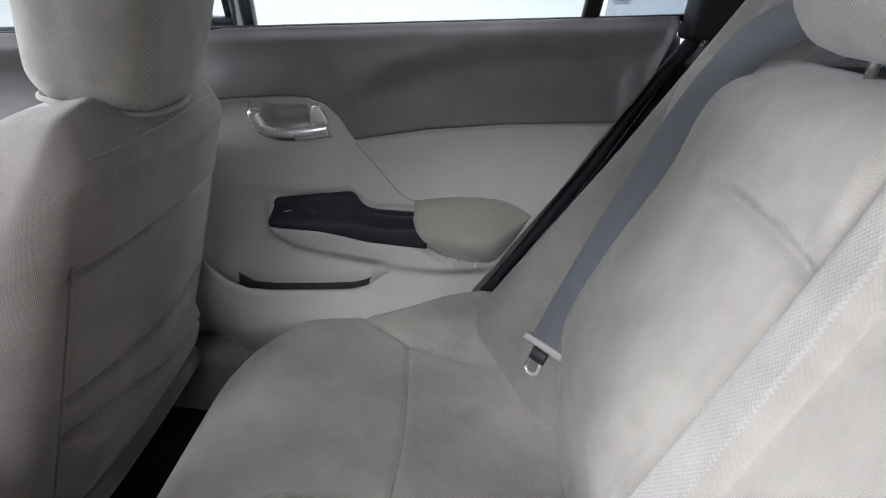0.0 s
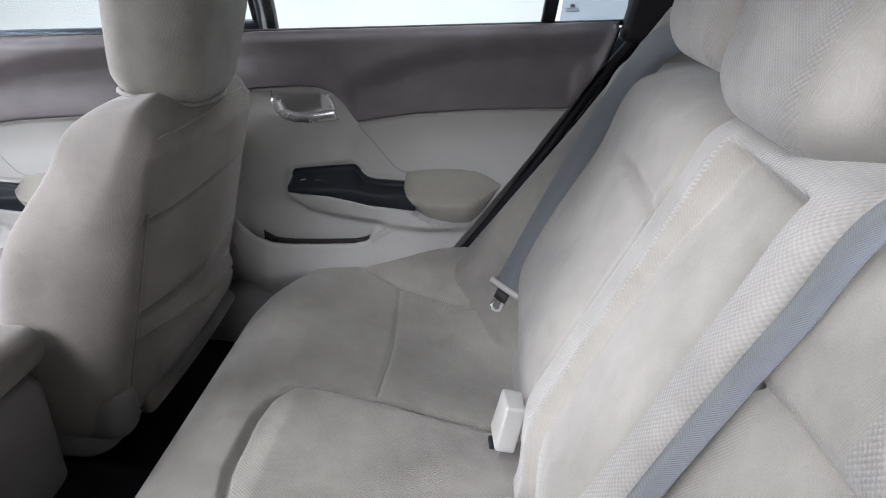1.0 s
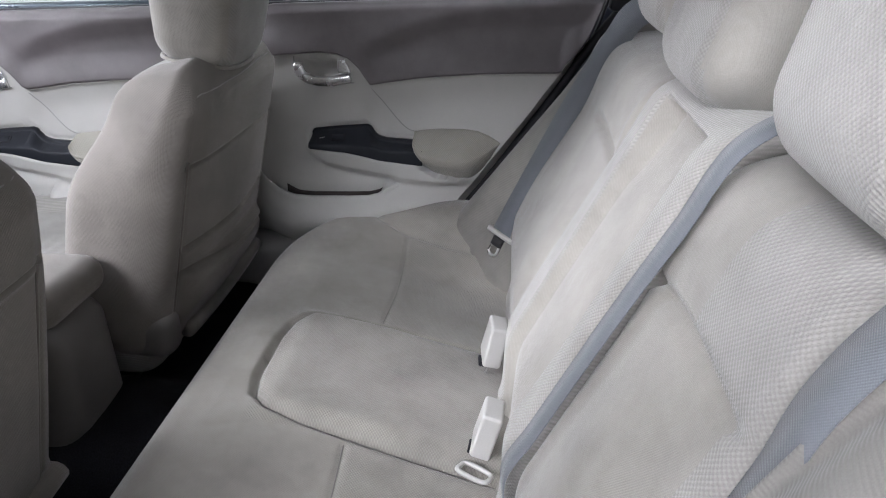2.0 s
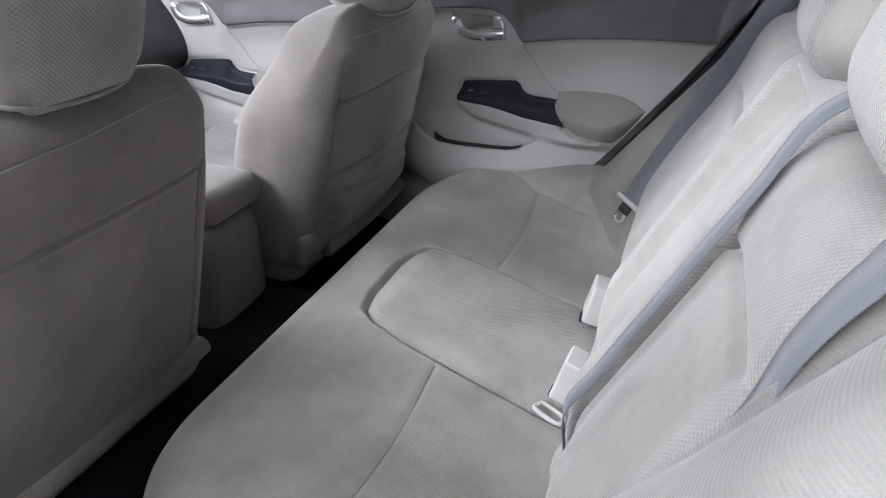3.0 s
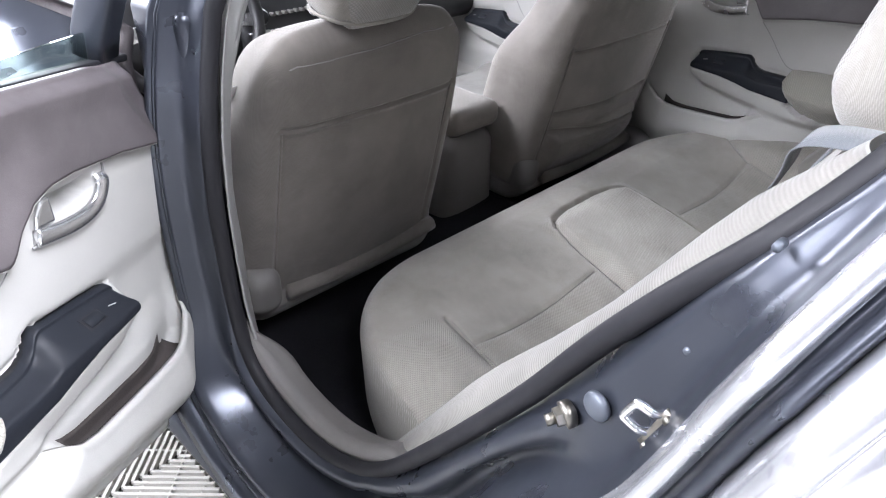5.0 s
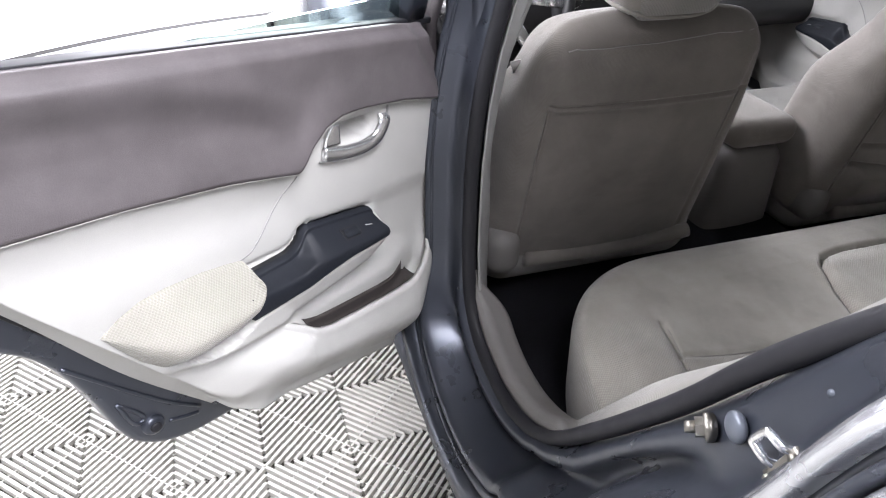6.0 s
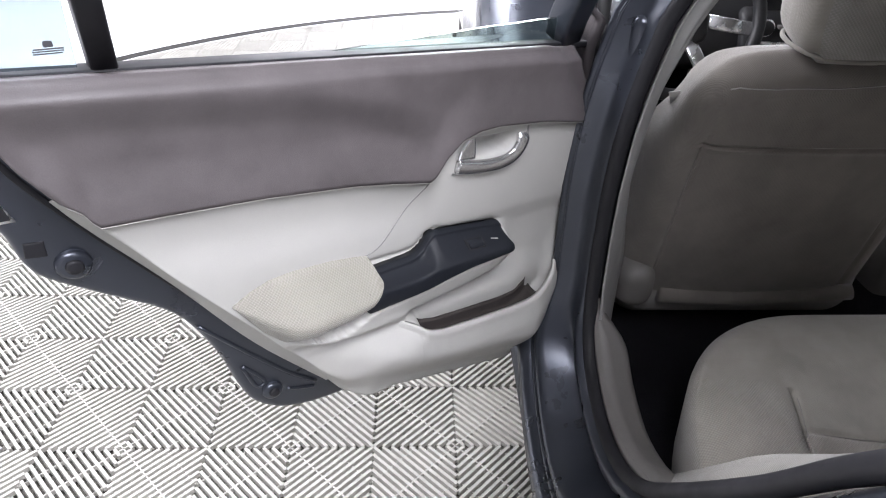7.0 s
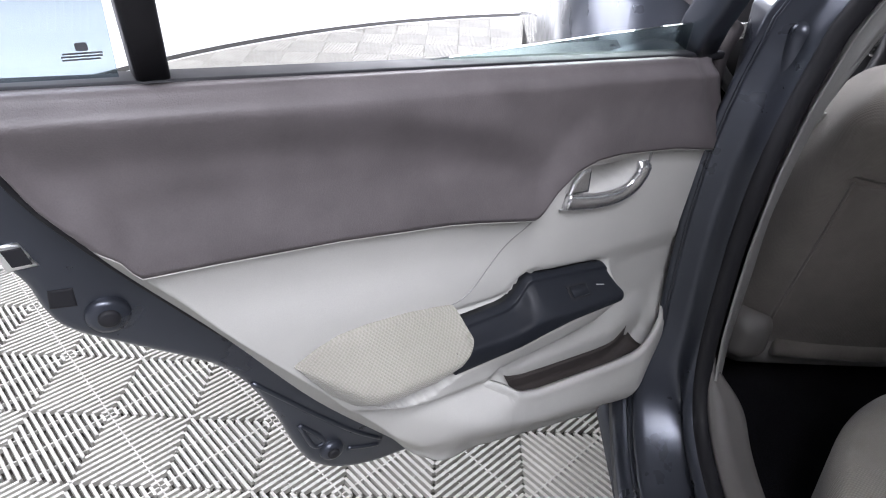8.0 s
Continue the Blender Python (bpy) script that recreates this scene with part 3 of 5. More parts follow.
# armrest: inner edge, ridge and foot of the black switch panel on it, and the light moulding's own lower edge
ARM_IN = [(0.10, 0.662), (0.14, 0.667), (0.19, 0.673), (0.245, 0.678), (0.254, 0.673), (0.263, 0.660), (0.273, 0.653), (0.290, 0.650), (0.38, 0.648)]
ARM_IN_N = [(0.10, 0.010), (0.25, 0.010), (0.285, 0.018), (0.38, 0.024)]
ARM_RIDGE = [(0.10, 0.644), (0.235, 0.645), (0.262, 0.643), (0.285, 0.636), (0.31, 0.634), (0.38, 0.637)]
ARM_FOOT = [(0.10, 0.637), (0.14, 0.634), (0.20, 0.630), (0.24, 0.623), (0.28, 0.614), (0.37, 0.606), (0.56, 0.60)]
ARM_LOW = [(0.10, 0.630), (0.125, 0.619), (0.15, 0.603), (0.20, 0.592), (0.30, 0.577), (0.40, 0.567), (0.56, 0.560)]
ARM_N = 0.047
SWITCH_U0, SWITCH_U1 = 0.118, 0.374
PAD_HIGH = [(0.352, 0.672), (0.37, 0.676), (0.41, 0.681), (0.46, 0.682), (0.493, 0.679), (0.52, 0.668), (0.545, 0.651)]
PAD_LOW = [(0.352, 0.640), (0.358, 0.615), (0.370, 0.592), (0.40, 0.572), (0.45, 0.562), (0.485, 0.566), (0.51, 0.592), (0.53, 0.624), (0.545, 0.650)]
HANDLE_OPENING = [(0.110, 0.826), (0.111, 0.808), (0.122, 0.794), (0.140, 0.789), (0.184, 0.792), (0.191, 0.800), (0.188, 0.827)]


def inside(px, py, poly):
    """Which points of a plane lie inside an outline."""
    hit = np.zeros(np.shape(px), bool)
    for (ax, ay), (bx, by) in zip(poly, np.roll(poly, -1, 0)):
        cross = (ay > py) != (by > py)
        hit ^= cross & (px < (bx - ax) * (py - ay) / (by - ay + 1e-12) + ax)
    return hit


def relief(u, z, outer=False):
    """How far the inner door trim stands proud of its flat plane."""
    u, z = np.asarray(u, float), np.asarray(z, float)
    line, zc, belt = interp(u, LINE), interp(u, CREASE), Z_BELT(u)
    d = 0.016 * sm(0.0, 0.018, belt - z) - 0.02
    fc = sm(0.20, 0.36, u)
    d = d + 0.002 * fc + fc * (0.012 * sm(-0.024, 0.028, z - zc) - 0.004 * sm(0.02, 0.06, z - zc)) + (1 - fc) * 0.012
    d = d + 0.012 * sm(0.07, 0.0, z - line)
    # light lower half: the handle plate stands proud of the shallow middle hollow
    plate = sm(0.300, 0.250, u + 0.45 * (0.774 - z)) * sm(0.655, 0.70, z)
    base = 0.001 + 0.007 * plate - 0.007 * np.exp(-((z - (line - 0.05)) / 0.04) ** 2) * sm(0.2, 0.32, u) + 0.022 * sm(0.60, 0.54, z) * sm(0.0, 0.10, u) * sm(0.36, 0.27, u)
    pull = inside(u, z, HANDLE_OPENING)
    base = base - np.where(pull, 0.034 * sm(0.0, 0.010, seg_dist(u, z, HANDLE_OPENING + HANDLE_OPENING[:1])), 0.0)
    low = sm(0.0, 0.006, line - z)
    d = d * (1 - low) + low * base
    # armrest
    k1, k2, k3, k4 = interp(u, ARM_LOW), interp(u, ARM_FOOT), interp(u, ARM_RIDGE), interp(u, ARM_IN)
    top_n = interp(u, ARM_IN_N)
    fade = sm(0.100, 0.122, u) * sm(0.52, 0.42, u)
    face = 0.040 + (ARM_N - 0.040) * sm(k1, k2, z)
    face = face + (top_n - ARM_N) * np.clip((z - k3) / (k4 - k3), 0, 1)
    arm = fade * sm(k1 - 0.024, k1 + 0.004, z) * sm(k4 + 0.010, k4, z)
    d = d + (face - d) * arm
    d = d - 0.012 * sm(k2 - 0.003, k2 + 0.005, z) * sm(k4 + 0.014, k4 + 0.004, z) * sm(SWITCH_U0, SWITCH_U0 + 0.010, u) * sm(0.385, 0.37, u)
    # map pocket: proud lower wall, deep slot behind its lip
    lip = interp(u, LIP)
    infront = sm(0.47, 0.285, u)
    lip = lip - (0.0 if outer else 0.05) * sm(0.020, 0.036, u) * sm(0.288, 0.268, u)
    soft = 0.05 * sm(0.275, 0.33, u) + 0.07 * sm(0.036, 0.012, u)
    wall = sm(lip + 0.004 + soft, lip - 0.008 - soft, z)
    bulge = (0.064 + 0.008 * sm(lip, lip - 0.05, z)) * (0.20 + 0.80 * sm(-0.01, 0.07, u))
    d = d + infront * wall * np.maximum(bulge - d, 0) + (1 - infront) * 0.030 * sm(0.46, 0.33, u) * sm(0.60, 0.47, z)
    rise = z - interp(u, BOTTOM)
    corner = sm(0.30, 0.38, u) * sm(0.50, 0.43, u)
    d = d - (0.058 - 0.030 * corner) * sm(0.110 - 0.089 * sm(0.34, 0.44, u), 0.0, rise) * sm(0.52, 0.40, u)
    d = d - 0.045 * sm(0.035 - 0.014 * sm(0.40, 0.44, u), 0.0, rise) * sm(0.40, 0.52, u)
    d = d - 0.006 * sm(-0.01, -0.05, u)
    pad = (u > 0.362) & (u < 0.536) & (z > interp(u, PAD_LOW) + 0.010) & (z < interp(u, PAD_HIGH) - 0.010)
    return np.where(pad, np.minimum(d - 0.006, -0.004), d)


def car_door(m, sgn, label, front=False, dz=0.0, u0=-0.045, u1=0.752, fine=0.006, hang=(0.0, 0.0, 0.0), furnished=True):
    """A hinged door: u to the rear from its front edge, n into the car, z up. sgn -1 mirrors n."""
    end = u1
    if front:
        shell = [(u0 - 0.02, 0.33), (end + 0.03, 0.33), (end + 0.035, 0.60), (end + 0.02, 0.975), (u0 - 0.02, 0.93)]
    else:
        sh = smooth_path([(-0.055, 0.345), (0.10, 0.345), (0.371, 0.343), (0.462, 0.356), (0.511, 0.390), (0.533, 0.434), (0.555, 0.513), (0.582, 0.580), (0.614, 0.626), (0.677, 0.676), (0.727, 0.717), (0.742, 0.745), (0.748, 0.777), (0.762, 0.812), (0.785, 0.87), (0.785, 0.935)], 4)
        shell = [tuple(p) for p in sh] + [(0.70, 0.932), (-0.03, 0.900), (-0.052, 0.80), (-0.06, 0.5)]
    back = -0.060 if sgn > 0 else -0.105
    v, f = prism(shell, -0.145, back, 0.012, to=lambda u, z, w: (u, w, z), segs=3)
    def to(u, n, z):
        # the hinge line leans a little on the open door
        return (u, sgn * n + hang[0] * (z - 0.75), z + dz + hang[1] + hang[2] * u)

    v = np.array([to(*q) for q in v])
    door = mesh_part("car_door", v, [tuple(q)[::-1] for q in f] if sgn < 0 else f, PAINT_SHADED, None, label)
    door.parent = car
    door.matrix_parent_inverse = car.matrix_basis.inverted()
    door.matrix_basis = m

    def put(name, vf, mat, parent=door, lab="", smooth=True):
        v = np.array([to(*p) for p in np.asarray(vf[0], float)])
        f = [tuple(q)[::-1] for q in vf[1]] if sgn < 0 else vf[1]
        ob = mesh_part(name, v, f, mat, None, lab, None, smooth)
        ob.parent = parent
        return ob

    us = np.arange(u0, end + 1e-6, fine)
    bottom = (lambda u: np.full(np.shape(u), 0.42)) if front else (lambda u: interp(u, BOTTOM))
    line = (lambda u: np.minimum(interp(np.minimum(u, 0.66), LINE), 2)) if front else (lambda u: interp(u, LINE))

    def front_edge(u, zz):
        """The trim's front edge swells forward below the window line and draws back at its foot."""
        return (0.060 * sm(0.80, 0.93, zz) - 0.012 * sm(0.85, 0.79, zz) - 0.012 * sm(0.70, 0.45, zz) - 0.022 * sm(0.55, 0.42, zz) + 0.03 * sm(0.43, 0.36, zz) - 0.085 * sm(0.84, 0.58, zz) * sm(0.43, 0.54, zz)) * sm(0.07, -0.05, u)

    def sheet(zlo, zhi, n):
        rows = []
        for u in us:
            a, b = float(zlo(u)), float(zhi(u))
            b = max(b, a + 1e-4)
            zz = np.linspace(a, b, n)
            rows.append(np.stack([u + front_edge(u, zz), relief(np.full(n, min(u, 0.62) if front else u), zz), zz], -1))
        return np.array(rows)

    v, q, nf = solid_grid(sheet(lambda u: line(u) + 0.0012, lambda u: Z_BELT(u), 34), (0, -0.014, 0))
    upper = put("upper_trim", (v, q), DARKTRIM, door, "dark plum-grey soft upper trim")
    v, q, nf = solid_grid(sheet(bottom, line, 92), (0, -0.014, 0))
    lower = put("lower_trim", (v, q), TRIM, door, "light grey moulded lower trim")

    # front wall of the map pocket
    if not front:
        rows = []
        for u in np.arange(0.014, 0.335, 0.004):
            zz = np.linspace(float(interp(u, BOTTOM)) + 0.03, float(interp(u, LIP)), 30)
            nn = relief(np.full(30, u), np.minimum(zz, zz[-1] - 0.012), True) + 0.0010 - 0.004 * sm(0.034, 0.016, u) - 0.004 * sm(0.280, 0.330, u)
            nn = nn - 0.004 * sm(zz[-1] - 0.006, zz[-1], zz)
            rows.append(np.stack([u + front_edge(u, zz), nn, zz], -1))
        v, q, nf = solid_grid(np.array(rows), (0, -0.006, 0))
        # dark brown strip down the slot's back and across its floor
        lin = []
        for u in np.arange(0.040, 0.284, 0.008):
            zl = float(interp(u, LIP)) - 0.030
            nb, nf_ = float(relief(u, zl)), float(relief(u, zl - 0.012, True)) - 0.002
            back = [(u, float(relief(u, zl + h)) + 0.0015, zl + h) for h in (0.028, 0.018, 0.008)]
            lin.append(back + [(u, nb + (nf_ - nb) * s, zl - 0.006 * math.sin(PI * s)) for s in np.linspace(0.05, 1, 7)])
        lv, lq, lf = solid_grid(np.array(lin), (0, -0.001, -0.003))
        put("pocket_strip", (lv, lq), POCKET_BROWN, door, "dark brown strip inside the map pocket")
        put("pocket_wall", (v, q), TRIM, door, "light grey front wall of the map pocket")

    # seam between the handle plate and the middle panel
    sp = smooth_path([(0.257, 0.767), (0.280, 0.737), (0.308, 0.703), (0.330, 0.681), (0.345, 0.673), (0.360, 0.671)], 5)
    sp3 = [(u, float(relief(u, z)) + 0.0002, z) for u, z in sp]
    put("seam", sweep(circle(0.0008, 6), sp3, (0, 1, 0)), PILLAR_GREY, door)

    # black switch panel over the armrest: flat block in front, narrow grip behind
    def panel_section(u):
        cut_in = 0.007 * (1 - math.sqrt(max(0.0, 1 - (1 - min(1.0, (u - SWITCH_U0) / 0.008)) ** 2)))
        zi, zr, zf = float(interp(u, ARM_IN)) - cut_in, float(interp(u, ARM_RIDGE)), float(interp(u, ARM_FOOT)) + cut_in * 0.4
        zr = max(min(zr, zi - 0.004), zf + 0.004)
        ni = float(interp(u, ARM_IN_N)) + 0.003
        nr = ARM_N + 0.003 - 0.5 * cut_in
        pts = [(zi + 0.007, ni - 0.010), (zi + 0.004, ni - 0.002), (zi - 0.001, ni), (0.5 * (zi + zr), 0.5 * (ni + nr)), (zr + 0.004, nr - 0.003), (zr - 0.001, nr + 0.0005), (0.5 * (zr + zf), nr + 0.001), (zf + 0.001, nr), (zf, nr - 0.005)]
        return np.array([(u, n, z) for z, n in smooth_path(pts, 3)])

    rows = [panel_section(u) for u in np.concatenate([SWITCH_U0 + 0.008 * (1 - np.cos(np.linspace(0, PI / 2, 8))), np.linspace(SWITCH_U0 + 0.010, SWITCH_U1, 70)])]
    v, q, nf = solid_grid(np.array(rows), (0, -0.012, -0.002))
    panel = put("switch_panel", (v, q), BLACKTRIM, door, "black window switch panel")

    def on_panel(u, f, h):
        """A place over the flat top of the switch block: f from its inner edge to the ridge, h above it."""
        zi, zr, ni = float(interp(u, ARM_IN)), float(interp(u, ARM_RIDGE)), float(interp(u, ARM_IN_N)) + 0.003
        a, b = np.array([ni, zi]), np.array([ARM_N + 0.003, zr])
        t = (b - a) / np.linalg.norm(b - a)
        p = a + (b - a) * f + np.array([-t[1], t[0]]) * h
        return (u, p[0], p[1])

    tray = [(0.166, 0.26), (0.200, 0.26), (0.200, 0.70), (0.166, 0.70)]
    put("switch_well", prism(tray, -0.002, 0.0008, 0.0004, to=on_panel), RUBBER, panel, "", smooth=False)
    put("window_switch", prism([(0.171, 0.32), (0.196, 0.32), (0.196, 0.64), (0.171, 0.64)], -0.001, 0.0045, 0.0016, to=lambda u, f, h: on_panel(u, f, h * (0.5 + 26 * (0.196 - u)) if h > 0 else h)), BLACKTRIM, panel, "black rocker switch")
    put("switch_legend", prism([(0.140, 0.46), (0.152, 0.40), (0.1525, 0.43), (0.1405, 0.49)], 0, 0.0006, 0, to=on_panel), TRIM, panel, "", smooth=False)

    # padded armrest in woven cloth: flat sloping top, rounded ridge, full front
    rows = []
    for u in np.concatenate([0.352 + 0.012 * (1 - np.cos(np.linspace(0, PI / 2, 6))), np.linspace(0.367, 0.545, 50)]):
        lo, hi = float(interp(u, PAD_LOW)), float(interp(u, PAD_HIGH))
        s = np.linspace(0, 1, 34)
        zz = lo + (hi - lo) * s
        full = sm(0.556, 0.46, u) * (0.80 + 0.20 * math.sqrt(1 - (1 - min(1.0, (u - 0.352) / 0.018)) ** 2))
        rs = float(interp(u, [(0.35, 0.46), (0.42, 0.50), (0.55, 0.46)]))
        nn = 0.002 + full * 0.052 * sm(-0.12, 0.40, s) * (1 - 0.94 * np.clip((s - rs) / (1 - rs), 0, 1) ** 1.15) - 0.010 * sm(0.96, 1.0, s) - 0.012 * sm(0.04, 0.0, s)
        nn = nn + full * 0.004 * np.exp(-((s - rs) / 0.12) ** 2)
        rows.append(np.stack([np.full(34, u), nn, zz], -1))
    v, q, nf = solid_grid(np.array(rows), (0, -0.025, 0))
    put("armrest_pad", (v, q), PAD, door, "padded woven beige armrest cloth")

    if not furnished:
        return door
    # inner handle: chrome bow round the recess, pull lever behind it
    bow = smooth_path([(0.098, 0.819), (0.0985, 0.813), (0.101, 0.803), (0.113, 0.788), (0.136, 0.780), (0.17, 0.780), (0.200, 0.785), (0.215, 0.788)], 6)
    bow3 = [(u, 0.0125 - 0.006 * sm(0.811, 0.820, z), z) for u, z in bow]
    handle = put("door_handle", sweep([(0.0060 * math.cos(t), 0.0110 * math.copysign(abs(math.sin(t)) ** 0.7, math.sin(t))) for t in np.linspace(0, 2 * PI, 17)[:-1]], bow3, (0, 1, 0)), SATIN, door, "satin silver door handle bow")
    put("handle_lever", prism([(0.185, 0.7965), (0.216, 0.7985), (0.212, 0.813), (0.200, 0.829), (0.187, 0.828)], -0.004, 0.0165, 0.004, to=lambda u, z, w: (u, w, z), segs=3), SATIN, handle, "satin silver pull lever", smooth=False)
    put("handle_surround", sweep(circle(0.0016, 6), [(u + 0.0, 0.0105, z) for u, z in smooth_path([(0.090, 0.831), (0.091, 0.812), (0.099, 0.793), (0.118, 0.778), (0.14, 0.7735), (0.19, 0.775), (0.221, 0.778)], 5)], (0, 1, 0)), PILLAR_GREY, handle)

    if not front:
        # edge fittings on the rear face of the shell
        put("latch", prism([(0.733, 0.800), (0.757, 0.800), (0.762, 0.826), (0.742, 0.826)], -0.09, -0.0575, 0.002, to=lambda u, z, w: (u, w, z)), CHROME, door, "chrome latch plate")
        put("latch_slot", prism([(0.737, 0.804), (0.752, 0.804), (0.756, 0.822), (0.741, 0.822)], -0.09, -0.0565, 0.001, to=lambda u, z, w: (u, w, z)), RUBBER, door, "", smooth=False)
        put("access_hole", prism([(0.716, 0.749), (0.738, 0.752), (0.735, 0.772), (0.715, 0.770)], -0.09, -0.0585, 0.002, to=lambda u, z, w: (u, w, z)), RUBBER, door, "", smooth=False)
        for (cu, cz), rr in (((0.695, 0.732), 0.020), ((0.489, 0.416), 0.017)):
            ring = [(cu + rr * math.cos(a), cz + rr * math.sin(a)) for a in np.linspace(0, 2 * PI, 19)[:-1]]
            put("rubber_stop", prism(ring, -0.09, -0.052, 0.006, to=lambda u, z, w: (u, w, z)), PAINT_SHADED, door, "painted boss with black plug")
            ring = [(cu + rr * 0.5 * math.cos(a), cz + rr * 0.5 * math.sin(a)) for a in np.linspace(0, 2 * PI, 15)[:-1]]
            put("plug", prism(ring, -0.09, -0.048, 0.003, to=lambda u, z, w: (u, w, z)), RUBBER, door)
        for rib in ([(0.529, 0.486), (0.506, 0.455), (0.498, 0.436), (0.513, 0.436), (0.529, 0.486)], [(0.465, 0.405), (0.442, 0.396), (0.420, 0.389)], [(0.577, 0.585), (0.540, 0.538), (0.500, 0.488), (0.455, 0.436), (0.415, 0.399)]):
            put("stamped_rib", sweep(circle(0.0035, 8), [(u, -0.0605, z) for u, z in smooth_path(rib, 5)], (0, 1, 0)), PAINT_SHADED, door)
    # bevelled light return of the trim along the shell
    if not front:
        A = smooth_path([(0.6815, 0.836), (0.656, 0.796), (0.592, 0.702), (0.490, 0.561), (0.412, 0.442)], 6)
        B = smooth_path([(0.699, 0.822), (0.673, 0.780), (0.600, 0.676), (0.509, 0.535), (0.403, 0.404)], 6)
        edge = np.stack([np.stack([A[:, 0], np.full(len(A), -0.013), A[:, 1]], 1), np.stack([B[:, 0], np.full(len(B), -0.048), B[:, 1]], 1)], 1)
        v, q, nf = solid_grid(edge, (-0.004, -0.004, 0.0))
        put("trim_return", (v, q), TRIM, door, "light grey bevelled trim edge", smooth=False)
    # edge strip along the shell's rim
    if not front:
        rim = [(u, -0.060, z) for u, z in smooth_path([(0.36, 0.405), (0.43, 0.438), (0.485, 0.515), (0.62, 0.70), (0.70, 0.815), (0.735, 0.88), (0.758, 0.955)], 6)]
        put("edge_seal", sweep(circle(0.004, 8), rim, (0, 1, 0)), RUBBER, door, "black rubber edge strip")

    # belt strip, window frame, glass
    e2 = end + 0.015
    strip = [(u, -0.034, float(Z_BELT(u)) - 0.003) for u in np.linspace(u0 + 0.03, e2, 24)]
    put("belt_strip", sweep(round_rect(0.014, 0.005, 0.003, 3), strip, (0, 1, 0)), RUBBER, door, "black rubber belt strip")
    lean = lambda z: -0.04 + 0.50 * max(0.0, z - 0.95)
    if front:
        fr = [(end + 0.01, 0.97), (end - 0.02, 1.16), (end - 0.05, 1.29), (0.2, 1.31), (-0.05, 1.20), (-0.28, 0.98)]
    else:
        fr = [(0.0, 0.94), (0.025, 1.12), (0.05, 1.285), (0.33, 1.30), (0.58, 1.27), (0.71, 1.17), (0.775, 1.05), (0.785, 0.965)]
    fr3 = [(u, lean(z), z) for u, z in smooth_path(fr, 6)]
    put("window_frame", sweep(round_rect(0.022, 0.02, 0.006, 3), fr3, (0, 1, 0)), PAINT_SHADED, door, "dark painted window frame")
    if not front:
        pil = [(0.617, lean(0.945), 0.955), (0.626, lean(1.05), 1.05), (0.640, lean(1.25), 1.25)]
        put("window_divider", sweep(round_rect(0.012, 0.0125, 0.004, 3), pil, (0, 1, 0)), RUBBER, door, "black window divider bar")

    def pane(name, outline, mat, lab):
        pts = [(u, lean(z), z) for u, z in outline]
        k = len(pts)
        v = pts + [(u, n - 0.004, z) for u, n, z in pts]
        f = [tuple(range(k)), tuple(range(2 * k - 1, k - 1, -1))] + [(i, i + k, (i + 1) % k + k, (i + 1) % k) for i in range(k)]
        ob = put(name, (v, f), mat, door, lab, smooth=False)
        bm = bmesh.new()
        bm.from_mesh(ob.data)
        bmesh.ops.recalc_face_normals(bm, faces=bm.faces)
        bm.to_mesh(ob.data)
        bm.free()
        ob.visible_shadow = False
        return ob

    if front:
        pane("window_pane", [(-0.20, 0.93), (end - 0.02, 0.97), (end - 0.06, 1.27), (0.2, 1.29), (-0.02, 1.19)], GLASS, "clear side window glass")
    else:
        quarter = pane("quarter_pane", [(0.64, 0.962), (0.77, 0.966), (0.755, 1.06), (0.70, 1.15), (0.65, 1.21)], GLASS_QUARTER, "fixed quarter window glass")
        if sgn > 0:
            low = pane("window_pane", [(0.42, 0.950), (0.30, 0.958), (0.15, 0.966), (0.0, 0.972), (0.0, 0.90), (0.42, 0.90)], GLASS_GREEN, "lowered green-tinted window glass")
        else:
            pane("window_pane", [(0.03, 0.94), (0.61, 0.96), (0.61, 1.25), (0.33, 1.275), (0.07, 1.26)], GLASS, "clear side window glass")
        # etched maker's mark and small print as plain bars
        for (cu, cz, w, h) in ((0.6605, 0.9945, 0.0040, 0.0030), (0.6605, 0.9893, 0.0125, 0.0006), (0.6612, 0.9868, 0.0130, 0.0006), (0.6618, 0.9843, 0.0120, 0.0006)):
            z0 = lean(cz) + 0.0012
            ob = put("etched_mark", prism(round_rect(w, h, h * 0.5, 2), 0, 0.0004, 0, to=lambda a, b, c: (cu + a, z0 + c, cz + b)), INK, door, "", smooth=False)
    return door


E_OPEN = pose(-0.4500, -0.3846, 0, 0, 0, -56.88)
left_door = car_door(E_OPEN, 1, "open rear door with light grey trim, dark upper panel, armrest", u0=-0.063, hang=(0.062, -0.0352, 0.0706))
right_door = car_door(pose(-0.47, 1.045, 0), -1, "closed rear door with light grey trim and dark upper panel", u0=-0.06)
right_front = car_door(pose(-1.28, 1.055, 0), -1, "closed front passenger door with light grey trim", front=True, dz=-0.037, u0=-0.30, u1=0.745, fine=0.012)
left_front = car_door(pose(-1.28, -0.33, 0), 1, "closed driver's door beyond the pillar", front=True, dz=-0.037, u0=-0.30, u1=0.745, fine=0.02, furnished=False)


# ---- rear bench ----
bench = empty("rear_bench_seat", "beige-grey cloth rear bench seat with woven inserts, lightly worn", "car seat", at=pose(0, YC, 0.28))


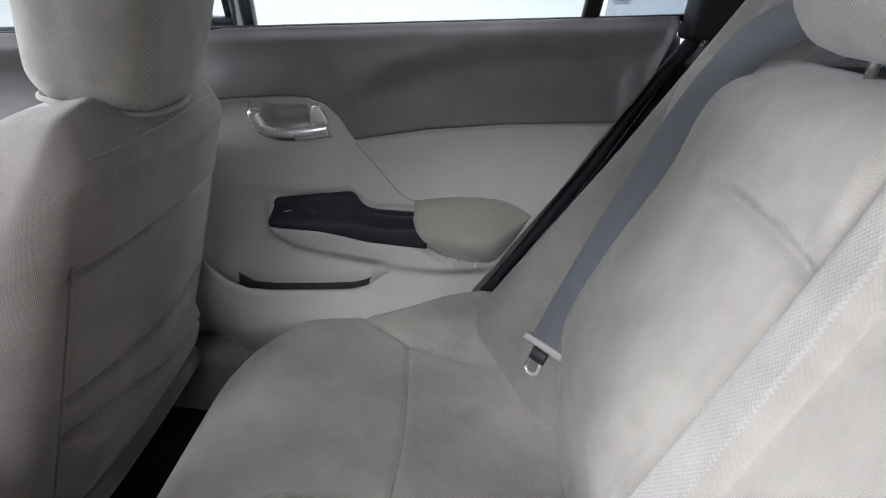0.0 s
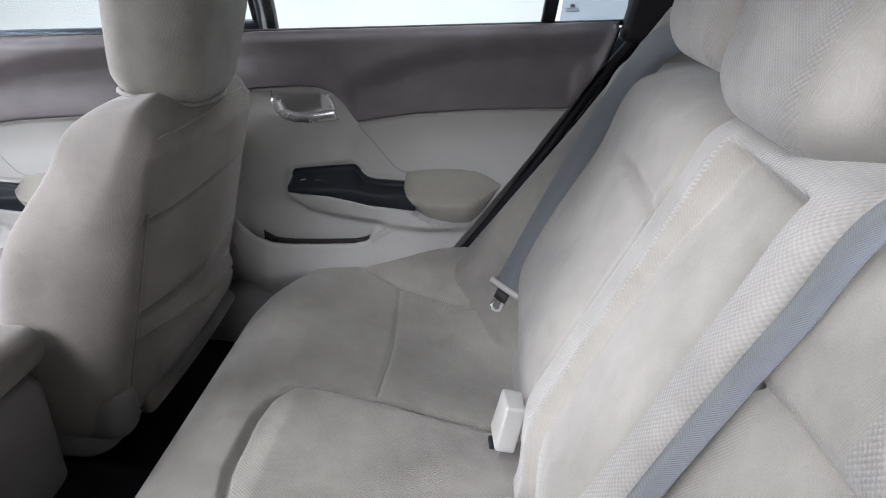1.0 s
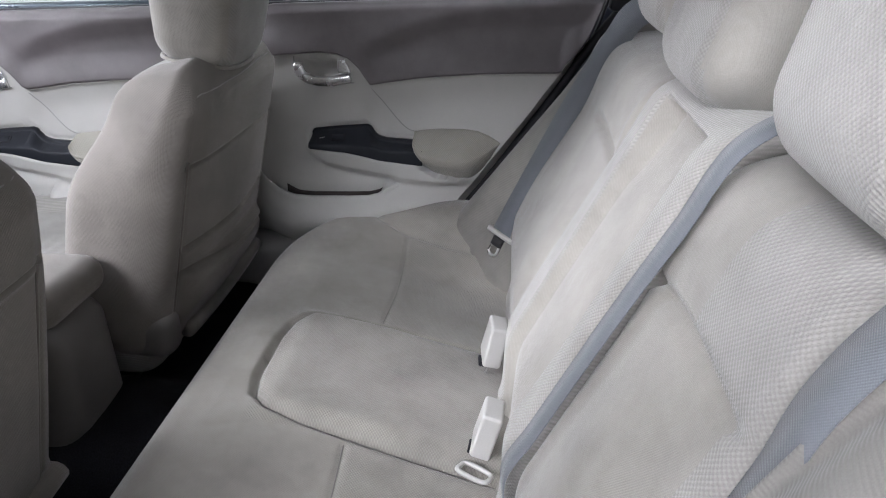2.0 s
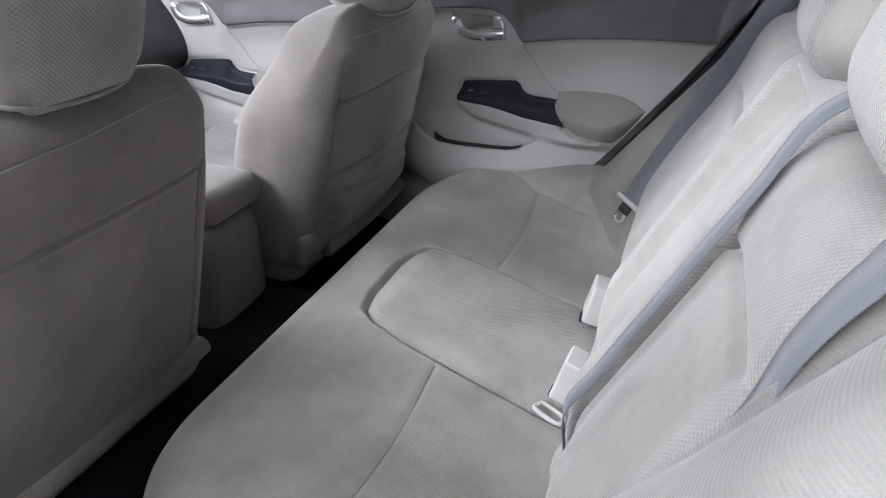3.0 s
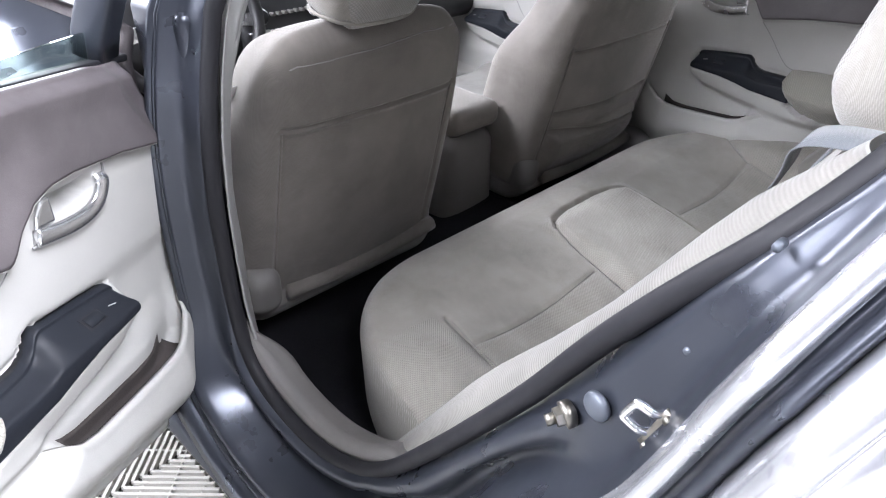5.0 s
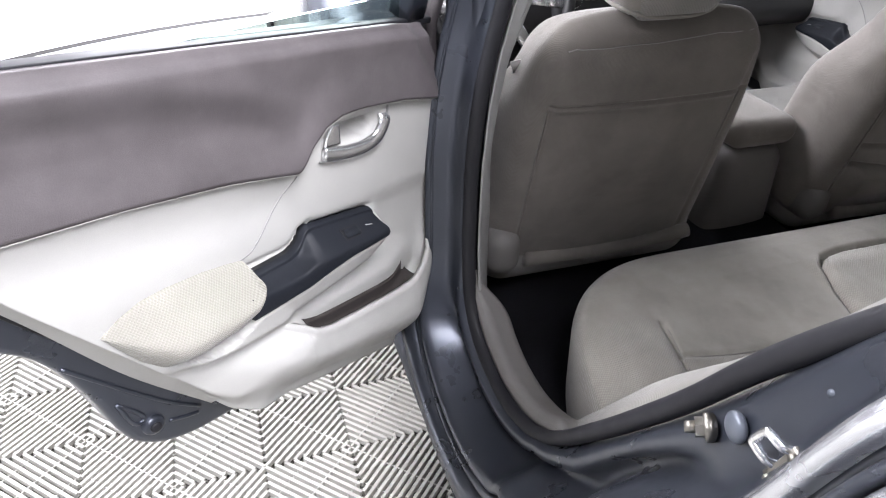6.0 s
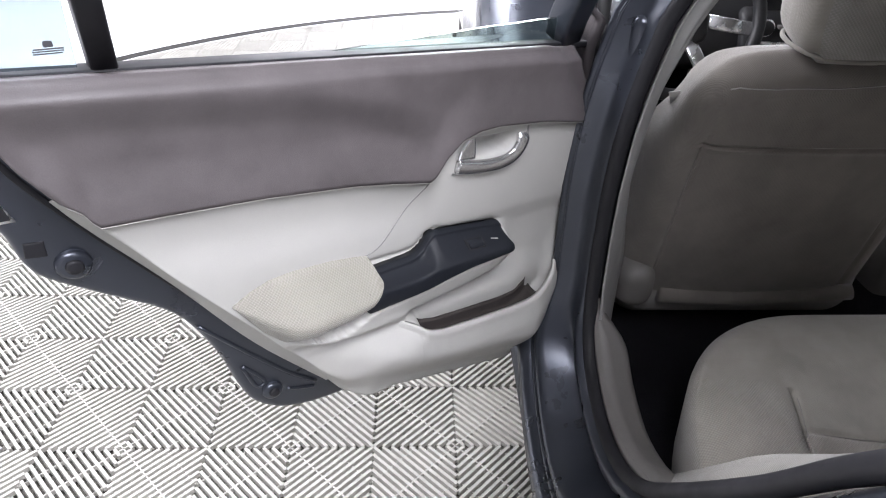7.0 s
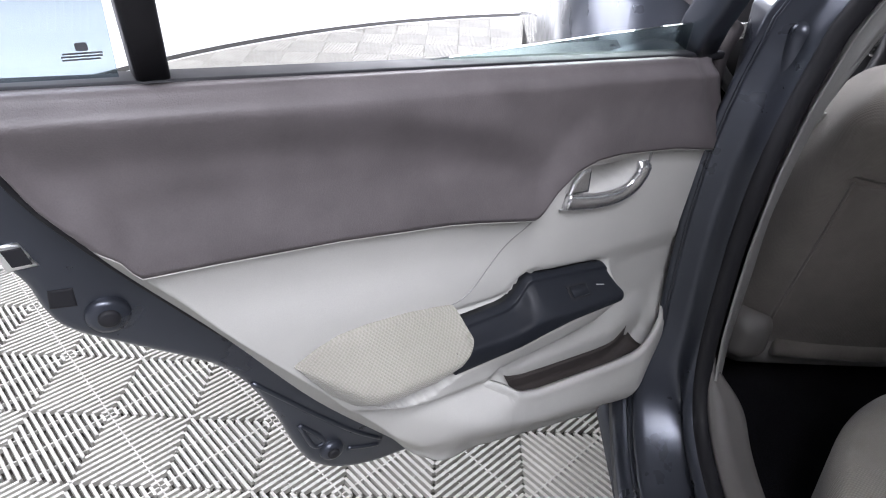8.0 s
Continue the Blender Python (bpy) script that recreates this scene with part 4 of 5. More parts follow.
def bench_cushion():
    x0, x1, hw = -0.402, 0.19, 0.658
    half = np.array([(x1 - x0) / 2, hw, 0.105])
    v, f = rbox(half, 0.055, (150, 330, 6))
    x, y, z = v[:, 0].copy(), v[:, 1].copy(), v[:, 2].copy()
    top = sm(-0.02, 0.10, z)
    t = (x + half[0]) / (2 * half[0])
    # plan: round the front corners
    q = np.clip((np.abs(y) - 0.36) / 0.29, 0, 1)
    drop = 0.33 * (1 - np.sqrt(np.maximum(1 - q ** 2, 0)))
    X = x0 + (x - -half[0]) * (1 - drop / (2 * half[0])) + drop
    Yw = y * (1 + 0.012 * sm(-0.1, 0.1, z))
    # length profile: crest near the front, falling to the back
    prof = interp(X, [(-0.41, 0.456), (-0.36, 0.472), (-0.31, 0.479), (-0.26, 0.478), (-0.18, 0.464), (-0.10, 0.447), (0.0, 0.420), (0.08, 0.398), (0.2, 0.37)])
    Z = 0.26 + (z + half[2]) / (2 * half[2]) * (prof - 0.26)
    # outer ends lift a little
    end_z = interp(X, [(-0.42, 0.462), (-0.25, 0.488), (-0.10, 0.502), (0.0, 0.506), (0.2, 0.495)])
    Z += top * sm(0.36, 0.60, np.abs(y)) * (end_z - prof) * np.where(y > 0, 1.0, 0.5)
    # hollows of the two seats
    for c in (-0.335, 0.335):
        Z -= top * 0.012 * np.exp(-((y - c) / 0.15) ** 2 - ((X + 0.02) / 0.14) ** 2)
    # seams
    for s in (-1, 1):
        Z += top * groove(X, s * y, [(-0.116, 0.16), (-0.112, 0.30), (-0.118, 0.49)], 0.004, 0.0045)
        end = [(-0.255, 0.63), (-0.225, 0.575), (-0.18, 0.520), (-0.12, 0.484), (-0.04, 0.470), (0.12, 0.462)] if s > 0 else [(-0.185, 0.480), (-0.13, 0.489), (-0.10, 0.495), (-0.01, 0.503), (0.12, 0.51)]
        Z += top * groove(X, s * y, end, 0.007, 0.005)
        Z += top * 0.012 * sm(0.48, 0.53, s * y) * sm(0.64, 0.56, s * y) * sm(-0.22, -0.12, X)
        side = [(0.20, 0.160), (0.05, 0.150), (-0.10, 0.142), (-0.18, 0.135), (-0.235, 0.122), (-0.262, 0.095), (-0.272, 0.05), (-0.272, 0.0)]
        Z += top * groove(X, s * y, side, 0.016, 0.0055)
    mid = sm(0.155, 0.11, np.abs(y)) * sm(-0.275, -0.22, X)
    Z += top * 0.017 * mid
    fc = v[f].mean(1)
    Xf, Yf = X[f].mean(1), y[f].mean(1)
    topf = z[f].mean(1) > 0.04
    insert = (Xf > -0.114) & (np.abs(Yf) > 0.15) & (np.abs(Yf) < 0.50)
    midf = (Xf > -0.262) & (np.abs(Yf) < 0.148)
    ends = (np.abs(Yf) > 0.50) & (Xf > -0.20)
    mi = np.where(topf & (insert | midf | ends), 1, 0)
    return part("cushion", (np.stack([X, YC + Yw, Z], 1), f), [SUEDE, WEAVE], bench, "brushed grey cushion with woven panels", mi)


cushion = bench_cushion()


def surface_seam(host, lines, lift=0.0004, r=0.0008):
    """Thin thread lines laid into the grooves of a cushion."""
    co = np.empty(len(host.data.vertices) * 3)
    host.data.vertices.foreach_get("co", co)
    co = co.reshape(-1, 3)
    co = co[co[:, 2] > 0.36]
    for ln in lines:
        p = smooth_path(ln, 10)
        zz = []
        for x, y in p:
            k = np.argsort((co[:, 0] - x) ** 2 + (co[:, 1] - y) ** 2)[:3]
            zz.append(co[k, 2].mean())
        zz = np.convolve(np.pad(zz, 2, mode="edge"), np.ones(5) / 5, mode="valid")
        pts = np.stack([p[:, 0], p[:, 1], zz + lift], 1)
        attach(mesh_part("seam", *sweep(circle(r, 6), pts, (0, 0, 1)), SEAM), host)


seams = []
for s in (-1, 1):
    seams.append([(-0.118, YC + s * 0.150), (-0.112, YC + s * 0.30), (-0.118, YC + s * 0.488)])
    seams.append([(-0.24, YC + 0.60), (-0.18, YC + 0.520), (-0.12, YC + 0.484), (-0.04, YC + 0.470), (0.09, YC + 0.464)] if s > 0 else [(-0.175, YC - 0.482), (-0.10, YC - 0.495), (-0.01, YC - 0.503), (0.09, YC - 0.51)])
    seams.append([(0.10, YC + s * 0.153), (0.05, YC + s * 0.150), (-0.10, YC + s * 0.142), (-0.18, YC + s * 0.135), (-0.235, YC + s * 0.122), (-0.260, YC + s * 0.095)])
surface_seam(cushion, seams)

# back frame: b runs up the slope, n out of the backrest
B0, BE, BN = np.array([0.10, 0, 0.45]), np.array([0.4104, 0, 0.9119]), np.array([-0.9119, 0, 0.4104])


def back_map(y, b, n):
    return B0 + np.array([0, 1, 0]) * np.asarray(y)[..., None] + BE * np.asarray(b)[..., None] + BN * np.asarray(n)[..., None]


def back_x(z):
    return 0.10 + 0.45 * (np.asarray(z) - 0.45)


def back_panel(name, y0, y1, label, centre=False):
    hw = (y1 - y0) / 2
    v, f = rbox((hw, 0.325, 0.07), 0.03, (110, 160, 4))
    y, b, n = v[:, 0] + (y0 + y1) / 2, v[:, 1] + 0.225, v[:, 2] - 0.054
    front = sm(-0.03, 0.05, v[:, 2])
    yl = v[:, 0]
    # the split line drifts outwards towards the cushion
    y = y + 0.035 * sm(0.50, 0.0, b) * np.exp(-((y - 0.455) / 0.08) ** 2)
    # the top edge rolls back towards the shelf
    n = n - 0.05 * sm(0.46, 0.56, b) ** 2
    # and its foot tucks in behind the cushion
    n = n - 0.048 * sm(0.11, -0.05, b)
    s = 1 if y0 > YC else -1                # outward
    yo = yl * s                             # + towards the door
    if not centre:
        n += front * 0.018 * np.exp(-((b - 0.15) / 0.16) ** 2) * sm(hw, hw - 0.12, np.abs(yl))
        n += front * 0.014 * np.exp(-((b - 0.46) / 0.07) ** 2)
        line = [(-hw, 0.372), (-hw + 0.08, 0.380), (-hw + 0.16, 0.384), (-hw + 0.235, 0.384), (-hw + 0.262, 0.39)]
        n += front * groove(yo, b, line, 0.013, 0.008) * sm(-hw + 0.275, -hw + 0.20, yo)
        n += front * (0.02 if s > 0 else 0.0) * sm(hw * 0.6, hw, yo)
        n += front * 0.010 * sm(-hw + 0.05, -hw, yo) * sm(0.5, 0.42, b)
    else:
        lo, hi = -hw + 0.048, hw - 0.060
        y = y + 0.02 * sm(0.3, 0.0, b) * sm(-hw, lo, yl) * sm(lo + 0.12, lo, yl)
        rim = 1 - sm(0.0, 0.012, yl - lo) * sm(0.0, 0.012, hi - yl) * sm(0.502, 0.488, b)
        n += front * (0.022 * rim - 0.014 * sm(0.36, 0.47, b) * (1 - rim))
        n += front * 0.010 * (1 - rim) * np.exp(-((yl + 0.005) / 0.07) ** 2) * sm(0.44, 0.25, b)
    P = back_map(y, b, n)
    c = v[f].mean(1)
    bf, yf, nf = c[:, 1] + 0.225, c[:, 0], c[:, 2]
    if centre:
        inside = (yf > -hw + 0.052) & (yf < hw - 0.064) & (bf < 0.494)
        mi = np.where((nf > 0.02) & ~inside, 1, 0)
    else:
        mi = np.where((nf > 0.02) & (bf > 0.384) & (bf < 0.56) & (yf * s > -hw * 0.1), 1, 0)
        mi = np.where((nf > 0.02) & (yf * s > hw * 0.70), 1, mi)
    return part(name, (P, f), [SUEDE, WEAVE_B], bench, label, mi)


back_panel("backrest", -0.122, 0.153, "outer backrest with woven upper panel")
back_panel("backrest", 0.457, YC + 0.50, "outer backrest with woven upper panel")
back_panel("backrest", 0.155, 0.455, "middle backrest with sunken smooth insert", True)


def bolster(side):
    """Side bolster beside the door opening: proud at its foot, nearly flush at the top."""
    zs = np.linspace(0.38, 1.0, 70)
    k = 1.0 if side < 0 else 0.83
    rows = []
    for z in zs:
        xb = float(interp(z, [(0.36, -0.11), (0.40, -0.083), (0.474, -0.033), (0.56, 0.024), (0.643, 0.078), (0.717, 0.132), (0.787, 0.177), (0.845, 0.211), (0.90, 0.243), (0.94, 0.270), (1.0, 0.325)]))
        if side > 0:
            xb = float(interp(z, [(0.36, -0.115), (0.50, -0.012), (0.64, 0.092), (0.78, 0.197), (0.945, 0.312), (1.0, 0.35)]))
        if side < 0:
            xb += float(interp(z, [(0.38, -0.012), (0.60, -0.012), (0.70, -0.002), (0.80, 0.010), (0.90, 0.016), (1.0, 0.018)]))
        pl = float(back_x(z)) - 0.012
        inner = [(0.548, pl + 0.05), (0.562, pl + 0.004), (0.574, pl - 0.40 * (pl - xb)), (0.588, xb + 0.028), (0.612, xb + 0.013), (0.645, xb + 0.003)]
        outer = [(0.47, pl + 0.06), (0.492, pl + 0.004), (0.53, pl - 0.006 - 0.15 * (pl - xb)), (0.575, (pl + xb) / 2 + 0.004), (0.62, xb + 0.014), (0.648, xb + 0.003)]
        prof = (inner if side < 0 else outer) + [(0.672, xb), (0.693, xb + 0.007), (0.710, xb + 0.020), (0.719, xb + 0.040), (0.722, xb + 0.08), (0.722, pl + 0.12)]
        pr = smooth_path(prof, 4)
        rows.append(np.stack([pr[:, 1], YC + side * k * pr[:, 0], np.full(len(pr), z)], 1))
    R = np.array(rows)
    v, q = grid(R)
    if side > 0:
        q = q[:, ::-1]
    top = tuple(range((len(zs) - 1) * R.shape[1], len(zs) * R.shape[1]))
    ob = part("side_bolster", (v, list(map(tuple, q)) + [top]), RIBBED, bench, "pale ribbed side bolster")
    return ob


bolster(-1)
bolster(1)


def headrest(parent_thing, at, half, lean, mats, label, name="headrest", front_sign=-1, weave_front=True):
    """A soft headrest: wider at its top, bulging towards the sitter, with two posts."""
    v, f = rbox(half, min(half) * 0.8, (26, 40, 26))
    x, y, z = v[:, 0].copy(), v[:, 1].copy(), v[:, 2].copy()
    s = z / half[2]
    y = y * (1 + 0.10 * s - 0.09 * s * s) * (1 - 0.10 * sm(-0.5, -1.0, s))
    x = x * (1 + 0.12 * s) + front_sign * 0.012 * (1 - (y / half[1]) ** 2)
    fm = v[f].mean(1)
    ny = np.abs(fm[:, 1]) / half[1]
    mi = np.where(ny < 0.74, 1, 0)
    gy = half[1] * 0.74
    for sg in (-1, 1):
        g = 0.004 * np.exp(-((np.abs(v[:, 1]) - gy) / 0.006) ** 2)
        x = x - np.sign(v[:, 0]) * g * 0.5
        z = z - np.sign(v[:, 2]) * g * 0.5
    P = mapped(np.stack([x, y, z], 1), pose(*at, 0, lean, 0))
    h = part(name, (P, f), mats, parent_thing, label, mi)
    if front_sign > 0:
        rim = [(half[0] * 0.90 * math.cos(t) + 0.004, half[1] * 0.86 * (abs(math.sin(t)) ** 0.75) * math.copysign(1, math.sin(t)), -half[2] * 0.80 - 0.004 * math.cos(2 * t)) for t in np.linspace(0, 2 * PI, 49)[:-1]]
        part("piping", sweep(circle(0.0035, 6), mapped(np.array(rim), pose(*at, 0, lean, 0)), (0, 0, 1), closed=True), mats[0], h)
    for sg in (-1, 1):
        base = np.array(at) + np.array([0.0, sg * half[1] * 0.42, -half[2]])
        part("headrest_post", sweep(circle(0.006, 8), [base + np.array([0.01, 0, 0.03]), base + np.array([0.0, 0, -0.02])], (1, 0, 0)), CHROME, h)
    return h


for yh, xh, zh in ((-0.02, 0.352, 1.020), (0.345, 0.345, 1.005), (0.60, 0.352, 1.035)):
    headrest(bench, (xh, yh, zh), (0.062, 0.140, 0.088), 20, [SUEDE, WEAVE_B], "rounded cloth headrest with woven face")

# ---- front seats ----
def front_seat(yc, label, pocket, dx=0.0, hw=0.252):
    seat = empty("front_seat", label, "car seat", "front seats", at=pose(-0.70, yc, 0.30))
    F0, FE = np.array([-0.470 + dx, 0, 0.62]), np.array([0.2425, 0, 0.9701])
    FNr = np.array([0.9701, 0, -0.2425])       # out of the rear face

    v, f = rbox((hw, 0.285, 0.075), 0.05, (150, 180, 6))
    y, b, n = v[:, 0].copy(), v[:, 1] + 0.012, v[:, 2] - 0.075
    rear = sm(0.0, 0.07, v[:, 2])
    s = (b + 0.273) / 0.57
    wid = interp(b, [(-0.28, 0.99), (-0.1, 0.98), (0.06, 0.962), (0.14, 0.935), (0.20, 0.90), (0.25, 0.86), (0.30, 0.80)])
    y = y * wid
    # the top slopes down and narrows towards the sitter
    ahead = sm(0.045, -0.06, v[:, 2])
    y = y * (1 - 0.09 * ahead * sm(0.0, 0.22, b))
    b = b - sm(0.0, 0.30, b) * (0.024 + 0.034 * ahead + 0.042 * (np.abs(y) / (hw * 0.87)) ** 4)
    # wings curve forward, top rolls forward
    n -= 0.016 * (np.abs(y) / 0.245) ** 4 * rear
    n -= (1 - rear) * 0.05 * sm(0.12, 0.24, np.abs(y)) * sm(0.22, 0.0, b)
    n -= rear * 0.03 * sm(0.20, 0.30, b) ** 2
    n += rear * 0.010 * np.exp(-(y / 0.15) ** 2 - ((b + 0.08) / 0.15) ** 2)
    py = hw - 0.068
    for sg in (-1, 1):
        n += rear * groove(sg * y, b, [(py + 0.006, -0.24), (py + 0.002, 0.125), (py, 0.196)], 0.0035, 0.0045)
    hz = 0.113 if pocket else 0.128
    h_seam = [(-py - 0.005, hz), (py + 0.02, hz)]
    u_seam = [(-hw * 0.70, 0.226), (-hw * 0.58, 0.231), (-0.06, 0.236), (0.08, 0.239), (hw * 0.60, 0.238), (hw * 0.78, 0.232)]
    n += rear * groove(y, b, h_seam, 0.006, 0.0035) + rear * groove(y, b, u_seam, 0.005, 0.0035)
    n += rear * 0.006 * sm(0.110, 0.127, b) * sm(0.20, 0.16, np.abs(y)) * sm(0.23, 0.2, b)
    if pocket:
        n += rear * 0.020 * sm(-0.095, -0.125, b) * sm(-0.23, -0.16, b) * sm(0.20, 0.16, np.abs(y))
        n += rear * groove(y, b, [(-0.20, -0.045), (0.0, -0.056), (0.19, -0.050)], 0.011, 0.005)
        n += rear * groove(y, b, [(-0.20, -0.094), (0.0, -0.122), (0.19, -0.130)], 0.012, 0.005)
    P = F0 + np.array([0, 1, 0]) * (yc + y)[:, None] + FE * b[:, None] + FNr * n[:, None]
    fm = v[f].mean(1)
    mi = np.where(((fm[:, 2] < -0.01) & (np.abs(fm[:, 0]) < 0.16)), 1, 0)
    back = part("backrest", (P, f), [SUEDE_SHADED, WEAVE_F], seat, "taut grey cloth seat back", mi)
    for sg in (-1, 1):
        bb = np.linspace(-0.24, 0.122, 16)
        line = F0 + np.array([0, 1, 0]) * (yc + sg * (py + 0.003)) + FE * bb[:, None] + FNr * (-0.0035 - 0.016 * (py / 0.245) ** 4 + 0.004)
        part("piping", sweep(circle(0.0022, 6), line - FNr * 0.0022, (0, 1, 0)), SUEDE_SHADED, back)
    vr = np.nonzero(v[:, 2] > 0.03)[0]
    for ln in [h_seam, u_seam]:
        pl = smooth_path(ln, 12)
        k = [vr[np.argmin((y[vr] - a) ** 2 + (b[vr] - c) ** 2)] for a, c in pl]
        q3 = P[k] + FNr * 0.0012
        q3 = np.stack([np.convolve(np.pad(q3[:, c], 5, mode="edge"), np.ones(11) / 11, mode="valid") for c in range(3)], 1)
        part("seam", sweep(circle(0.0010, 6), q3, (1, 0, 0)), THREAD, back)
    if not pocket:
        part("tag", sweep(round_rect(0.009, 0.001, 0.0008, 2), [(-0.535, yc - hw + 0.045, 0.775), (-0.530, yc - hw + 0.035, 0.800)], (0.3, 1, 0)), BEIGE_PLASTIC, back, "small white cloth tag")
    # hem roll and hinge covers
    hem = [tuple(F0 + np.array([0, yc + t, 0]) + FE * (-0.246 + 0.010 * (t / 0.17) ** 2) + FNr * 0.002) for t in np.linspace(-0.165, 0.215, 14)]
    part("hem_roll", sweep(circle(0.017, 10), hem, (1, 0, 0)), SUEDE_SHADED, seat, "rolled lower hem")
    hy = yc - 0.213 if not pocket else yc - 0.215
    rounded("hinge_cover", (-0.60, hy - 0.040, 0.372), (-0.492, hy + 0.032, 0.468), 0.032, TRIM_LOW, seat, "grey plastic recliner cover", (4, 4, 4))
    # cushion and base
    def cushion_warp(p):
        q = p.copy()
        q[:, 2] += 0.03 * sm(0.15, 0.24, np.abs(p[:, 1] - yc)) * sm(0.40, 0.47, p[:, 2]) + 0.05 * (-(p[:, 0] + 0.8)) * 0.5
        return q
    c = rounded("seat_cushion", (-1.08, yc - 0.25, 0.32), (-0.53, yc + 0.25, 0.47), 0.06, WEAVE_F, seat, "woven grey seat cushion", (24, 24, 4), cushion_warp)
    rounded("seat_base", (-1.0, yc - 0.20, 0.29), (-0.60, yc + 0.20, 0.335), 0.01, DASH, seat, "black seat rails")
    headrest(seat, (-0.452 + dx * 0.4, yc - 0.002 - dx * 0.2, 0.99 - dx * 1.1), (0.062 + dx * 0.5, 0.112 + dx * 0.7, 0.108), 10, [SUEDE, WEAVE_F], "rounded cloth headrest", front_sign=1)
    return seat


front_seat(0.022, "grey cloth driver's seat seen from behind", False)
front_seat(0.783, "grey cloth front passenger seat with map pocket", True, 0.022, 0.272)

# ---- centre console ----
console = empty("centre_console", "grey centre console with padded armrest lid", "console", at=pose(-0.75, YC + 0.017, 0.30))
cy = 0.42
def con_warp(p):
    q = p.copy()
    q[:, 1] = cy + (p[:, 1] - cy) * (1 - 0.10 * sm(0.30, 0.56, p[:, 2]))
    return q
rounded("console_body", (-1.20, cy - 0.085, 0.27), (-0.562, cy + 0.085, 0.545), 0.040, TRIM_LOW, console, "grey plastic console body", (4, 6, 10), con_warp)
rounded("armrest_lid", (-0.95, cy - 0.084, 0.547), (-0.555, cy + 0.084, 0.612), 0.03, SUEDE_SHADED, console, "cloth-covered armrest lid", (10, 8, 4))

# ---- seat belts and buckles ----
def belt(points, wide, label, width=0.047):
    p = smooth_path(points, 10)
    thing = empty("seat_belt", label, "seat belt", "rear seat belts", at=pose(*[float(c) for c in p[-1]]))
    part("webbing", ribbon(p, wide, width), BELT, thing, "blue-grey webbing")
    t = (p[1] - p[0]) / np.linalg.norm(p[1] - p[0])
    part("belt_guide", sweep(round_rect(width * 0.5 + 0.009, 0.007, 0.004, 3), [p[0] - t * 0.012, p[0] + t * 0.022], wide), DASH, thing, "dark belt guide in the shelf")
    return thing, p


def on_back(y, z, n=0.012):
    """A place just proud of the backrest at a height."""
    return (float(back_x(z)) - n * 1.1, y, z)


wide = np.array([-0.72, 0.55, 0.30])
rb, rp = belt([(0.385, 0.70, 0.985), (0.345, 0.735, 0.995)] + [on_back(y, z, 0.036) for y, z in ((0.765, 0.965), (0.812, 0.92), (0.842, 0.86), (0.860, 0.78), (0.867, 0.69), (0.868, 0.61))] + [on_back(y, z, 0.036) for y, z in ((0.866, 0.545), (0.862, 0.510))], wide, "blue-grey belt hanging over the backrest with pale tongue", 0.047)
part("tongue_grip", sweep(round_rect(0.034, 0.009, 0.006, 3), [rp[-1] + (rp[-2] - rp[-1]) * 0.8, rp[-1] - (rp[-2] - rp[-1]) * 1.6], wide), BEIGE_PLASTIC, rb, "pale plastic tongue grip")
d = (rp[-1] - rp[-2]) / np.linalg.norm(rp[-1] - rp[-2])
a = rp[-1] + d * 0.018
w = wide / np.linalg.norm(wide)
part("tongue_neck", sweep(round_rect(0.013, 0.005, 0.003, 3), [a - d * 0.008, a + d * 0.010], wide), DASH, rb, "black tongue neck")
ringp = [a - w * 0.009 + d * 0.008, a - w * 0.010 + d * 0.026, a + d * 0.032, a + w * 0.010 + d * 0.026, a + w * 0.009 + d * 0.008]
part("tongue", sweep(circle(0.0030, 8), smooth_path(ringp, 4), BN), CHROME, rb, "steel latch tongue")

cb, cp_ = belt([(0.42, 0.080, 0.985), (0.36, 0.090, 0.99)] + [on_back(y, z, 0.040) for y, z in ((0.106, 0.945), (0.118, 0.86), (0.127, 0.77), (0.130, 0.69), (0.132, 0.61), (0.135, 0.55))] + [(0.105, 0.15, 0.475), (0.11, 0.16, 0.42)], np.array([-0.15, 1.0, 0.1]), "blue-grey middle belt lying down the backrest", 0.027)
lb, lp = belt([(0.43, -0.23, 0.975), (0.36, -0.225, 0.992)] + [on_back(y, z, n) for y, z, n in ((-0.175, 0.968, 0.036), (-0.152, 0.925, 0.036), (-0.140, 0.87, 0.030), (-0.134, 0.81, 0.016), (-0.131, 0.74, 0.008), (-0.129, 0.66, 0.004), (-0.128, 0.58, 0.0), (-0.127, 0.52, -0.01))], np.array([-0.05, 1.0, 0.05]), "blue-grey outer belt tucked beside the bolster", 0.034)


def buckle(at, rz, lean, with_tongue, label):
    thing = empty("belt_buckle", label, "buckle", "rear belt buckles", at=pose(*at, 0, lean, rz))
    LOCAL_PARENTS.add(thing.name)
    v, f = rbox((0.015, 0.027, 0.036), 0.005, (4, 5, 6))
    v[:, 1] *= 1 - 0.10 * (v[:, 2] / 0.036)
    body = mesh_part("buckle_body", v, f, BEIGE_PLASTIC, thing, "pale plastic buckle body")
    v, f = rbox((0.006, 0.012, 0.004), 0.002, (2, 2, 2))
    mesh_part("release_slot", v + np.array([-0.011, 0, -0.043]), f, RUBBER, body)
    p = [(0.0, -0.010, -0.040), (-0.004, -0.012, -0.066), (-0.004, 0.0, -0.074), (-0.004, 0.012, -0.066), (0.0, 0.010, -0.040)]
    v, f = sweep(circle(0.0042 if with_tongue else 0.003, 8), smooth_path(p, 4), (1, 0, 0))
    mesh_part("latch_loop", v, f, BEIGE_PLASTIC if with_tongue else CHROME, body, "pale latch loop")
    return thing


